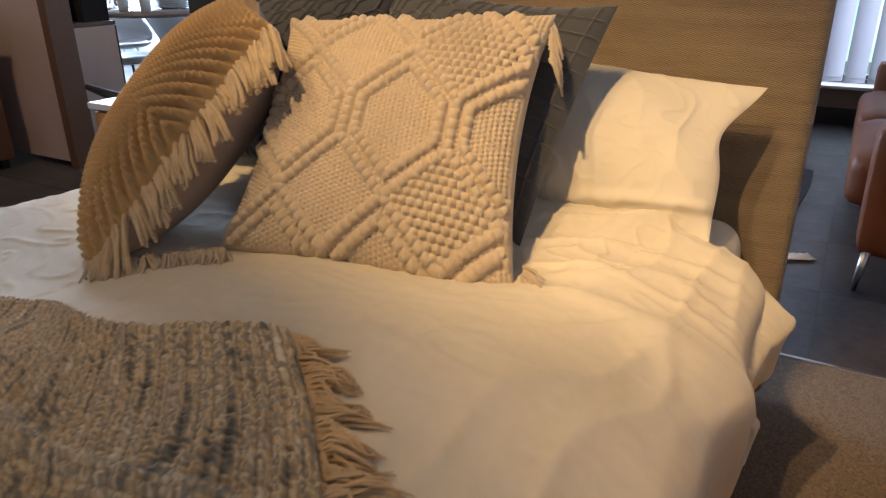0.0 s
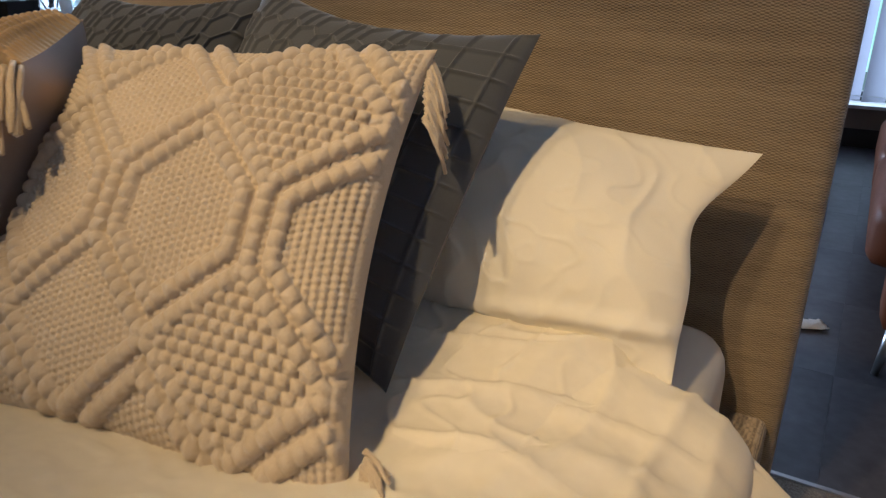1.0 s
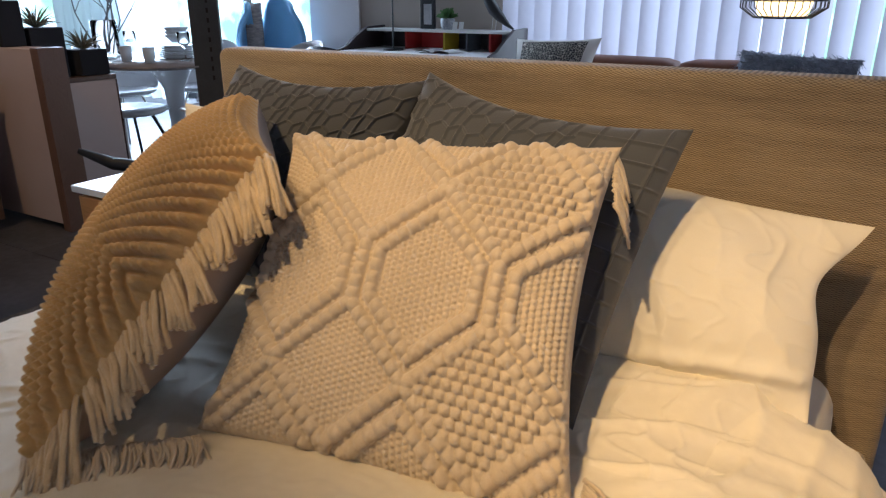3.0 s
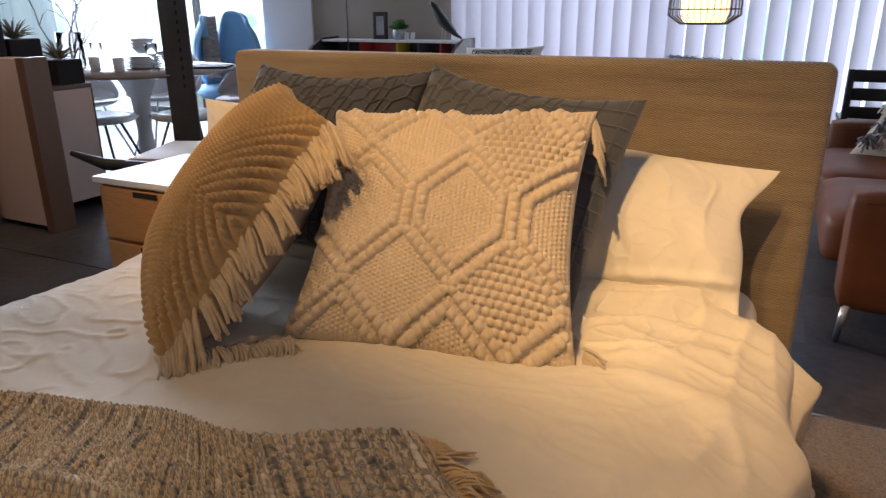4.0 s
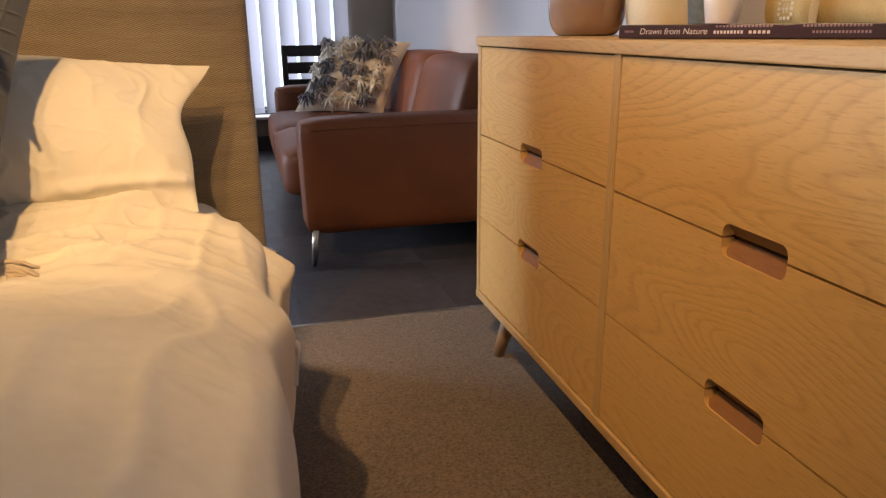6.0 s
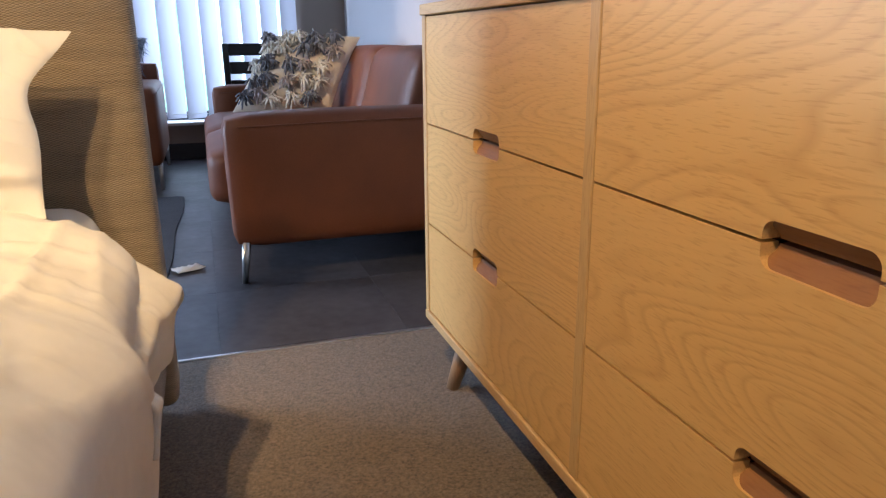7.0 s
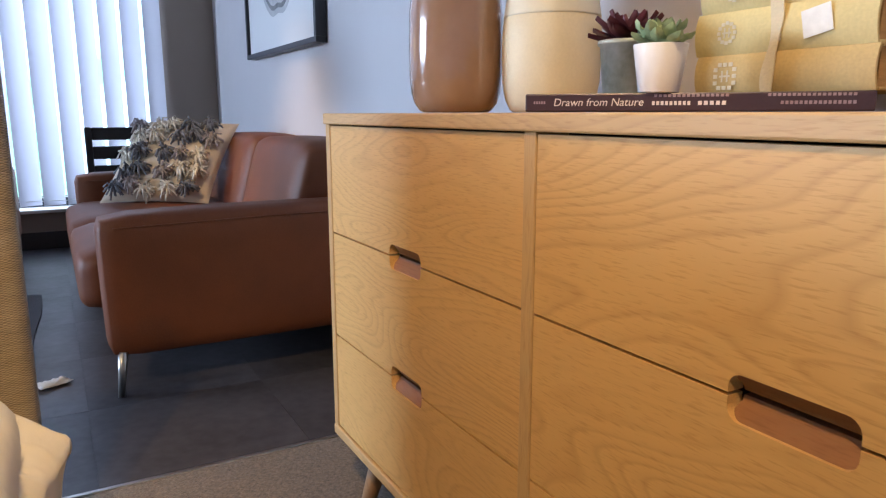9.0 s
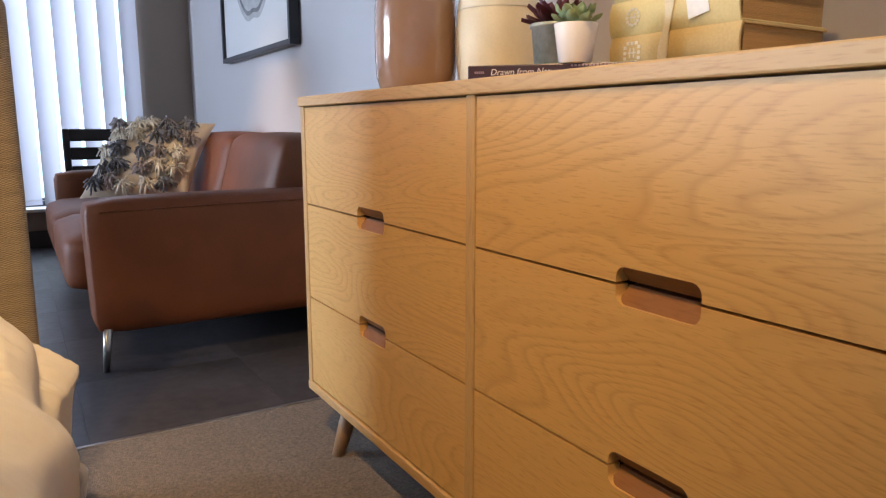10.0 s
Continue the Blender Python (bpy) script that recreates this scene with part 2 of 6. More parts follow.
def glowing(name, colour, strength):
    m = bpy.data.materials.new(name)
    m.use_nodes = True
    b = m.node_tree.nodes["Principled BSDF"]
    b.inputs["Base Color"].default_value = (*colour, 1)
    b.inputs["Emission Color"].default_value = (*colour, 1)
    b.inputs["Emission Strength"].default_value = strength
    return m


def glass(name):
    m = bpy.data.materials.new(name)
    m.use_nodes = True
    b = m.node_tree.nodes["Principled BSDF"]
    b.inputs["Base Color"].default_value = (0.95, 0.97, 0.97, 1)
    b.inputs["Roughness"].default_value = 0.02
    b.inputs["Transmission Weight"].default_value = 1.0
    b.inputs["IOR"].default_value = 1.15
    return m


GLASS = glass("clear_glass")

# ---- mesh helpers ----


def mesh_from(verts, faces, smooth=True):
    me = bpy.data.meshes.new("mesh")
    me.from_pydata([tuple(v) for v in verts], [], faces)
    if smooth:
        me.polygons.foreach_set("use_smooth", [True] * len(me.polygons))
    me.update()
    return me


def part(name, data, mat, parent, label="", smooth=False, at=None):
    """Links a bmesh or a mesh as one object under a thing or a part."""
    if isinstance(data, bmesh.types.BMesh):
        me = bpy.data.meshes.new(name)
        bmesh.ops.recalc_face_normals(data, faces=data.faces)
        data.to_mesh(me)
        data.free()
        if smooth:
            me.polygons.foreach_set("use_smooth", [True] * len(me.polygons))
    else:
        me = data
    if mat and not me.materials:
        me.materials.append(mat)
    ob = new(name, me)
    if at is not None:
        ob.matrix_basis = at
    if parent is not None:
        ob.parent = parent
    if label:
        tagged(ob, label)
    return ob


def thing(name, label, category, loc=(0, 0, 0), turn=0.0, group="", kind=""):
    ob = new(name)
    ob.matrix_basis = pose(*loc, 0, 0, turn)
    ob.empty_display_size = 0.1
    return tagged(ob, label, category, group, kind)


def box(x0, x1, y0, y1, z0, z1, bevel=0.0, seg=2, bm=None):
    own = bmesh.new()
    r = bmesh.ops.create_cube(own, size=1, matrix=Matrix.Translation(((x0 + x1) / 2, (y0 + y1) / 2, (z0 + z1) / 2)) @ Matrix.Diagonal((x1 - x0, y1 - y0, z1 - z0, 1)))
    if bevel:
        bmesh.ops.bevel(own, geom=own.edges[:], offset=bevel, segments=seg, profile=0.5, affect='EDGES')
    if bm is None:
        return own
    me = bpy.data.meshes.new("tmp")
    own.to_mesh(me)
    own.free()
    bm.from_mesh(me)
    bpy.data.meshes.remove(me)
    return bm


def lathe(profile, seg=32, bm=None, m=None):
    """A turned body from (radius, height) pairs."""
    bm = bm or bmesh.new()
    rings = []
    for r, z in profile:
        ring = []
        for i in range(seg):
            a = 2 * math.pi * i / seg
            p = Vector((r * math.cos(a), r * math.sin(a), z))
            ring.append(bm.verts.new(m @ p if m else p))
        rings.append(ring)
    for a, b in zip(rings, rings[1:]):
        for i in range(seg):
            bm.faces.new((a[i], a[(i + 1) % seg], b[(i + 1) % seg], b[i]))
    for ring, flip in ((rings[0], True), (rings[-1], False)):
        bm.faces.new(ring[::-1] if flip else ring)
    return bm


def tube(points, radius, bm=None, seg=6):
    """A round strand along points; radius may be a number or a list."""
    bm = bm or bmesh.new()
    pts = [Vector(p) for p in points]
    rad = radius if isinstance(radius, (list, tuple)) else [radius] * len(pts)
    prev = None
    for i, p in enumerate(pts):
        d = (pts[min(i + 1, len(pts) - 1)] - pts[max(i - 1, 0)]).normalized()
        side = d.orthogonal().normalized() if prev is None else (prev - d * prev.dot(d)).normalized()
        prev = side
        other = d.cross(side)
        ring = [bm.verts.new(p + rad[i] * (side * math.cos(2 * math.pi * k / seg) + other * math.sin(2 * math.pi * k / seg))) for k in range(seg)]
        if i:
            for k in range(seg):
                bm.faces.new((last[k], last[(k + 1) % seg], ring[(k + 1) % seg], ring[k]))
        else:
            bm.faces.new(ring[::-1])
        last = ring
    bm.faces.new(last)
    return bm


def prism(outline, z0, z1, m=None):
    """A flat outline of (a, b) pairs, extruded from z0 to z1, then placed by m."""
    bm = bmesh.new()
    lo = [bm.verts.new((a, b, z0)) for a, b in outline]
    hi = [bm.verts.new((a, b, z1)) for a, b in outline]
    n = len(lo)
    bm.faces.new(lo[::-1])
    bm.faces.new(hi)
    for i in range(n):
        bm.faces.new((lo[i], lo[(i + 1) % n], hi[(i + 1) % n], hi[i]))
    if m:
        bm.transform(m)
    return bm


def grid_mesh(P):
    """A smooth sheet through an array of points, rows by columns."""
    a, b = P.shape[:2]
    idx = np.arange(a * b).reshape(a, b)
    f = np.stack([idx[:-1, :-1], idx[:-1, 1:], idx[1:, 1:], idx[1:, :-1]], -1).reshape(-1, 4)
    return mesh_from(P.reshape(-1, 3).tolist(), f.tolist())


def wobble(X, Y, scale, seed=0.0):
    """Smooth noise over arrays of places."""
    out = np.zeros(X.shape)
    flat = out.reshape(-1)
    for i, (x, y) in enumerate(zip(X.reshape(-1), Y.reshape(-1))):
        flat[i] = noise.noise((x * scale, y * scale, seed))
    return out

# ---- structure ----


def structure(name, bm, mat, label, category, smooth=False):
    return tagged(part(name, bm, mat, None, "", smooth), label, category, kind="structure")


XR, YW = 0.955, 4.90
floor = structure("floor", box(-10, XR, -3, 5.6, -0.2, -0.004), VINYL, "grey stone-look vinyl tile floor", "floor")
structure("ceiling", box(-10, XR + 0.2, -3, 5.6, 2.6, 2.8), CEIL, "unseen showroom ceiling, kept dark grey to cut bounced light", "ceiling")
structure("wall_east", box(XR, XR + 0.2, -3, 5.6, 0, 2.6), WALL_GREY, "pale grey painted wall beside sofa and dresser", "wall")
structure("wall_south", box(-10, XR, -3.2, -3, 0, 2.6), WALL_GREY, "pale grey painted wall behind the bed's foot", "wall")
structure("wall_west", box(-10.2, -10, -3.2, 5.6, 0, 2.6), WALL_GREY, "pale grey painted far side wall", "wall")
bm = box(0.62, XR, YW, YW + 0.25, 0, 2.6)
box(-2.42, 0.62, YW, YW + 0.25, 0, 0.215, bm=bm)
box(-2.42, 0.62, YW, YW + 0.25, 2.45, 2.6, bm=bm)
box(-3.70, -2.42, YW, YW + 0.25, 0, 2.6, bm=bm)
structure("wall_north", bm, WALL_TAUPE, "taupe painted window wall", "wall")
structure("pillar", box(-4.20, -3.70, YW - 0.02, YW + 0.9, 0, 2.6, 0.004), WALL_GREY, "pale grey painted square pillar between the windows", "pillar")
structure("window_sill", box(-2.42, 0.62, YW - 0.06, YW + 0.2, 0.215, 0.235, 0.004), WHITE, "white window sill below the vertical blinds", "window sill")
structure("skirting_east", box(XR - 0.015, XR - 0.001, 1.785, YW, 0, 0.1, 0.003), SKIRT, "dark skirting board along the wall", "skirting")
structure("skirting_north", box(-3.7, XR, YW - 0.016, YW - 0.001, 0, 0.1, 0.003), SKIRT, "dark skirting board below the window", "skirting")
structure("carpet", box(-2.6, XR - 0.001, -3, 1.772, -0.012, 0.004, 0.003), CARPET, "beige looped carpet under bed and dresser", "carpet")
structure("carpet_trim", box(-2.6, XR - 0.001, 1.772, 1.784, -0.01, 0.006, 0.002), TRIM_STRIP, "thin aluminium strip at the carpet's edge", "trim")

# ---- bed ----
BED_L, BED_R, BED_F, HB = -1.585, -0.055, -0.55, 1.50
bed = thing("bed", "upholstered double bed with a beige woven headboard", "bed", (-0.82, 0.5, 0))
IN_BED = bed.matrix_basis.inverted()


def bed_part(name, bm, mat, label="", smooth=False):
    bm.transform(IN_BED)
    return part(name, bm, mat, bed, label, smooth)


def rounded_slab(x0, x1, y0, y1, z0, z1, r, seg=5):
    bm = box(x0, x1, y0, y1, z0, z1, r, seg)
    return bm


bed_part("headboard", rounded_slab(BED_L, BED_R, HB, HB + 0.10, 0.03, 0.925, 0.022), HEADBOARD, "beige and tan woven headboard cover", True)
bed_part("side_rail", rounded_slab(BED_R - 0.075, BED_R - 0.015, BED_F, HB, 0.10, 0.30, 0.015, 3), HEADBOARD, "", True)
bed_part("side_rail", rounded_slab(BED_L + 0.015, BED_L + 0.075, BED_F, HB, 0.10, 0.30, 0.015, 3), HEADBOARD, "", True)
bed_part("foot_rail", rounded_slab(BED_L + 0.075, BED_R - 0.075, BED_F, BED_F + 0.06, 0.10, 0.30, 0.015, 3), HEADBOARD, "", True)
bed_part("mattress", rounded_slab(BED_L + 0.08, BED_R - 0.08, BED_F + 0.06, HB - 0.01, 0.20, 0.45, 0.06, 5), SHEET, "mattress in a white fitted sheet", True)
for px in (BED_L + 0.1, BED_R - 0.1):
    for py in (BED_F + 0.08, HB - 0.1):
        bed_part("leg", lathe([(0.02, 0.0), (0.028, 0.10)], 12, m=Matrix.Translation((px, py, 0.004))), WALNUT)


def right_edge(Y):
    """Where the duvet's right side turns over, along the bed."""
    return -0.060 + 0.016 * np.exp(-((Y - 0.91) / 0.05) ** 2) + 0.006 * np.sin(Y * 9.0) + 0.005 * np.sin(Y * 21 + 1.3) - 0.20 * np.clip((Y - 1.22) / 0.12, 0, 1) ** 2


def left_edge(Y):
    return -1.63 + 0.006 * np.sin(Y * 9.0)


def duvet_z(X, Y, sloped=True):
    """Height of the duvet's upper side over the bed, with or without its fall at the sides."""
    rise = np.clip((0.98 - Y) / 0.44, 0, 1)
    rise = rise * rise * (3 - 2 * rise)
    h = 0.474 + 0.070 * rise * np.exp(-(np.clip(np.abs(X + 0.53) - 0.10, 0, 9) / np.where(X < -0.53, 0.22 + 0.35 * np.clip(0.55 - Y, 0, 0.4), 0.36)) ** 2) + 0.012 * rise
    h += 0.008 * np.exp(-((X + 0.24) / 0.16) ** 2 - ((Y - 0.98) / 0.16) ** 2)
    # rolled turn-back near the pillows
    h += 0.034 * np.exp(-((Y - 1.20) / 0.065) ** 2)
    h -= 0.070 * np.clip((Y - 1.21) / 0.11, 0, 1) ** 2.2
    xr, xl = right_edge(Y), left_edge(Y)
    dr = np.clip((X - (xr - 0.30)) / 0.30, 0, 1)
    dl = np.clip(((xl + 0.22) - X) / 0.22, 0, 1)
    if not sloped:
        dr = dr * 0
    h = h - 0.120 * (1 - np.sqrt(np.clip(1 - dr ** 2.2, 0, 1))) - 0.12 * (1 - np.sqrt(np.clip(1 - dl ** 2.2, 0, 1)))
    # soft creases: broad ones, then sharper pulls towards the turn-back
    w1 = wobble(X + 0.25 * Y, Y, 4.5, 1.0)
    w2 = wobble(X * 1.0 + 0.6 * Y, Y * 2.4, 7.0, 4.0)
    w3 = 1 - np.abs(wobble(X * 0.5 + Y * 0.5, Y * 3.2 - X * 0.5, 4.6, 9.0))
    w3 = np.clip((w3 - 0.70) / 0.30, 0, 1) ** 2
    w4 = 1 - np.abs(wobble(X * 2.8 - 0.5 * Y, Y * 0.8 + 0.9 * X, 4.0, 15.0))
    w4 = np.clip((w4 - 0.76) / 0.24, 0, 1) ** 2
    w5 = 1 - np.abs(wobble(X * 4 + Y * 3, Y * 5 - X * 2, 3.0, 31.0))
    w5 = np.clip((w5 - 0.86) / 0.14, 0, 1) ** 2
    near_end = np.clip((Y - 0.85) / 0.25, 0, 1)
    # folds that fan out from the cream cushion's corner
    r, th = np.hypot(X + 0.42, Y - 0.90), np.arctan2(Y - 0.90, X + 0.42)
    fan = np.clip((r - 0.05) / 0.10, 0, 1) * np.clip((0.52 - r) / 0.25, 0, 1) * np.clip((th + 0.75) / 0.3, 0, 1) * np.clip((1.1 - th) / 0.3, 0, 1)
    h = h + 0.0105 * fan * (0.5 + 0.5 * np.cos(8.5 * th + 4.0 * r + 0.8 * w1)) ** 2
    right = np.clip((X + 0.50) / 0.3, 0, 1)
    return h + 0.006 * w1 + 0.003 * w2 + 0.009 * w3 * near_end + 0.007 * w4 * right + 0.003 * w5


def duvet_sheet():
    ny, ns = 300, 330
    Sg, Y = np.meshgrid(np.linspace(0, 1, ns), np.linspace(BED_F - 0.05, 1.33, ny))
    xr, xl = right_edge(Y), left_edge(Y)
    a, b = 0.12, 0.82
    right, left = Sg > b, Sg < a
    tr, tl = np.clip((Sg - b) / (1 - b), 0, 1), np.clip((a - Sg) / a, 0, 1)
    X = xl + (xr - xl) * np.clip((Sg - a) / (b - a), 0, 1)
    Z = duvet_z(X, Y)
    fold = np.sin(Y * 15 + 1.2 * np.sin(Y * 6 + 1)) * 0.55 + 0.45 * np.sin(Y * 29 + 2)
    w1 = wobble(X + Sg, Y * 2 + 0.6 * Sg, 6.0, 21.0)
    X = X + np.where(right, 0.007 * fold * np.sqrt(tr) + 0.016 * w1 * np.sqrt(tr) + 0.008 * np.sin(np.pi * tr) - (0.024 + 0.045 * np.clip((Y - 0.55) / 0.3, 0, 1)) * tr ** 1.3, 0)
    X = X - np.where(left, 0.02 * fold * tl, 0)
    Z = Z - np.where(right, 0.31 * tr, 0) - np.where(left, 0.25 * tl, 0)
    return np.stack([X, Y, Z], -1)


def slope_height(x, y):
    """Height of the finished duvet at one place on top of the bed."""
    return float(duvet_z(np.array([min(x, -0.09)]), np.array([y]))[0])


DUVET = duvet_sheet()
duvet_thing = thing("duvet", "puffy off-white linen duvet spread rumpled over the bed", "duvet")
duvet = part("cover", grid_mesh(DUVET), WHITE_LINEN, duvet_thing)
for row in (DUVET[:, -1], DUVET[-1, ::3]):
    part("hem", tube([Vector(p) + Vector((0, 0, 0.001)) for p in row[::4]], 0.005, None, 6), WHITE_LINEN, duvet_thing, "stitched linen hem", True)
sol = duvet.modifiers.new("thickness", 'SOLIDIFY')
sol.thickness, sol.offset = 0.022, -1


def turn_back_sheet():
    """The duvet's head end folded back over itself, its side hem hanging with two pointed corners."""
    ny, ns = 130, 260
    Sg, p = np.meshgrid(np.linspace(0, 1, ns), np.linspace(0, 1, ny))
    k = 0.80
    y0 = 0.885 + 0.012 * np.sin(Sg * 9) - 0.02 * np.clip(1 - Sg / 0.5, 0, 1)
    Y = y0 + (1.285 - y0) * p
    xe = -0.052 + 0.042 * np.exp(-((Y - 1.235) / np.where(Y < 1.235, 0.085, 0.032)) ** 2) + 0.026 * np.exp(-((Y - 0.915) / 0.045) ** 2) - 0.10 * np.clip((Y - 1.245) / 0.05, 0, 1) ** 2
    xr = right_edge(Y)
    X = -0.62 + (xe + 0.62) * np.clip(Sg / k, 0, 1)
    lift = np.clip(p / 0.45, 0, 1)
    lift = lift * lift * (3 - 2 * lift)
    fall = np.clip((X - (xe - 0.27)) / 0.27, 0, 1)
    Z = duvet_z(X, Y, False) - 0.016 + 0.026 * lift - (0.128 + 0.045 * lift) * (0.72 * fall ** 1.25 + 0.28 * (1 - np.sqrt(1 - fall ** 2)))
    # pulls that run from the pillow towards the hem
    ridge = 1 - np.abs(wobble(X * 0.8 + 0.9 * Y, Y * 3.4 - 1.3 * X, 3.6, 41.0))
    Z = Z + 0.010 * np.clip((ridge - 0.72) / 0.28, 0, 1) ** 2 * np.clip((X + 0.45) / 0.2, 0, 1)
    tr = np.clip((Sg - k) / (1 - k), 0, 1)
    drop = 0.062 - 0.026 * np.exp(-((Y - 1.235) / 0.05) ** 2) + 0.010 * np.sin(Y * 40)
    X = X + (0.010 * np.sin(Y * 44 + 0.6) - 0.012) * tr
    return np.stack([X, Y, Z - drop * tr], -1)


TURN = turn_back_sheet()
turned = part("turn_back", grid_mesh(TURN), WHITE_LINEN, duvet_thing, "head end of the duvet folded back, hem corners showing")
turned.modifiers.new("thickness", 'SOLIDIFY').thickness = 0.008
turned.modifiers["thickness"].offset = -1

# ---- cushions ----


def cushion_face(corners, thick, nu, nv, side, pinch=0.035, power=2.4, relief=None, puff=0.5, ears=0.0):
    """One face of a stuffed cushion between four corners (bottom left, bottom right, top right, top left)."""
    A, B, C, D = (np.array(c, float) for c in corners)
    u, v = np.meshgrid(np.linspace(0, 1, nu), np.linspace(0, 1, nv))
    bu, bv = 4 * u * (1 - u), 4 * v * (1 - v)
    pu, pv = pinch if isinstance(pinch, tuple) else (pinch, pinch)
    uu = u + pu * bv * (1 - 2 * u)
    if ears:
        # the right side draws in below a flat, pointed upper corner
        uu = uu - ears * np.exp(-((v - 0.66) / 0.20) ** 2) * np.clip((u - 0.5) * 2, 0, 1) ** 2
    vv = v + pv * bu * (1 - 2 * v)
    e = lambda w: w[..., None]
    P = e((1 - uu) * (1 - vv)) * A + e(uu * (1 - vv)) * B + e(uu * vv) * C + e((1 - uu) * vv) * D
    n = np.cross(B - A, D - A)
    n /= np.linalg.norm(n)
    prof = ((1 - np.abs(2 * u - 1) ** power) * (1 - np.abs(2 * v - 1) ** power)) ** puff
    if ears:
        flat = np.clip((u - 0.74) / 0.20, 0, 1) * np.clip((v - 0.35) / 0.45, 0, 1)
        prof = prof * (1 - 0.55 * flat * flat * (3 - 2 * flat))
    h = thick * prof
    P = P + n * e(h * side)
    if relief is not None:
        T = P
        du = np.gradient(T, axis=1)
        dv = np.gradient(T, axis=0)
        nn = np.cross(du, dv)
        nn /= np.linalg.norm(nn, axis=-1, keepdims=True) + 1e-9
        fade = np.clip(np.minimum(bu, bv) / 0.11, 0, 1)
        P = P + nn * e(relief(u, v) * fade * side)
    return P


def segment_lines(u, v, segs, w, h):
    """Distance to and place along the nearest of some segments, in metres, for a face w by h."""
    best = np.full(u.shape, 9.0)
    along = np.zeros(u.shape)
    for (a, b, c, d) in segs:
        ax, ay, bx, by = a * w, b * h, c * w, d * h
        L = math.hypot(bx - ax, by - ay)
        tx, ty = (bx - ax) / L, (by - ay) / L
        px, py = u * w - ax, v * h - ay
        t = np.clip(px * tx + py * ty, 0, L)
        dd = np.hypot(px - t * tx, py - t * ty)
        closer = dd < best
        best = np.where(closer, dd, best)
        along = np.where(closer, t, along)
    return best, along


HEX_U, HEX_HALF, ROPE_GAP = 0.588, 0.1945, 0.0245


def honeycomb():
    """The lattice of the cream cushion: a row of hexagons between rows of diamonds."""
    segs = []
    a = HEX_HALF
    for k in (-2, -1, 0, 1):
        c = HEX_U + 2 * a * k
        segs += [(c, 0.225, c - a, 0.415), (c, 0.225, c + a, 0.415), (c - a, 0.415, c - a, 0.60), (c - a, 0.60, c, 0.79), (c + a, 0.60, c, 0.79),
                 (c, 0.225, c - a, 0.035), (c, 0.225, c + a, 0.035), (c, 0.79, c - a, 0.98), (c, 0.79, c + a, 0.98), (c - a, 0.035, c - a, 0.0)]
    return segs


def knit_relief(w, h):
    """Beaded ropes along the lattice, a second rope inside each hexagon, ribs and bobbles between."""
    segs = honeycomb()

    def relief(u, v):
        u0 = u
        u = u - 0.035 * (v - 0.5)
        d, t = segment_lines(u, v, segs, w, h)
        across = np.abs((u - HEX_U) / (2 * HEX_HALF) % 1 - 0.5) * 2
        diamond = np.minimum(across + np.abs(v - 0.225) / 0.19, across + np.abs(v - 0.79) / 0.19) < 1.0
        rope = np.zeros(u.shape)
        for k, centre in enumerate((0.0, ROPE_GAP)):
            q = np.clip(1 - ((d - centre) / 0.0096) ** 2, 0, 1)
            bead = 0.50 + 0.50 * np.sqrt(np.abs(np.sin(np.pi * (t / 0.0165 + 0.5 * k))))
            one = 0.0128 * np.sqrt(q) * bead
            rope = np.maximum(rope, one if k == 0 else np.where(diamond, 0, one))
        x, y = u0 * w, v * h
        rib = 0.0036 * np.abs(np.sin(np.pi * x / 0.0088)) * (0.15 + 0.85 * np.abs(np.sin(np.pi * (y / 0.0075 + 0.5 * np.floor(x / 0.0088)))))
        row = np.floor(y / 0.0135)
        bob = 0.0095 * np.sqrt(np.clip(np.sin(np.pi * ((x / 0.0150 + 0.5 * row) % 1)) * np.sin(np.pi * ((y / 0.0135) % 1)), 0, 1))
        ground = np.where(diamond & (u > HEX_U), bob, rib)
        return np.maximum(rope, ground)
    return relief


def strand(bm, p, away, fall, length, r=0.0026, loose=0.25):
    """One hanging woollen strand of a fringe."""
    pts = []
    bend = random.uniform(-loose, loose)
    side = away.cross(fall).normalized()
    for i in range(5):
        s = i / 4
        pts.append(p + away * length * (s * 0.75) + fall * length * (s ** 1.8) * 0.55 + side * length * bend * s * s + Vector([random.uniform(-1, 1) * 0.0015 for _ in range(3)]))
    tube(pts, [r, r, r * 1.05, r, r * 0.8], bm, 5)


def fringe(P0, P1, away, fall, n, length, bm=None):
    bm = bm or bmesh.new()
    for i in range(n):
        s = (i + random.uniform(-0.3, 0.3)) / (n - 1)
        p = P0.lerp(P1, min(max(s, 0), 1))
        strand(bm, p, away, fall, length * random.uniform(0.75, 1.15))
    return bm


# cream cushion with raised lattice
CA, CB, CC, CD = (-0.888, 0.770, 0.490), (-0.378, 0.872, 0.442), (-0.446, 1.150, 0.858), (-0.958, 1.082, 0.838)
cream = thing("cushion", "cream knitted cushion with raised hexagon ropes and tassels", "cushion")
part("front_cover", grid_mesh(cushion_face((CA, CB, CC, CD), 0.085, 420, 370, 1, (0.060, 0.035), relief=knit_relief(0.51, 0.45))), CREAM_KNIT, cream, "chunky cream wool with raised bead ropes")
part("back_cover", grid_mesh(cushion_face((CA, CB, CC, CD), 0.06, 50, 50, -1, (0.060, 0.035))), SHADED_CALICO, cream, "plain calico back")
bm = fringe(Vector(CC) + Vector((-0.01, -0.004, -0.005)), Vector(CC).lerp(Vector(CB), 0.17), Vector((0.42, 0.12, -0.35)), Vector((0.1, -0.1, -1)), 26, 0.062)
part("tassel", bm, CREAM_KNIT, cream, "", True)
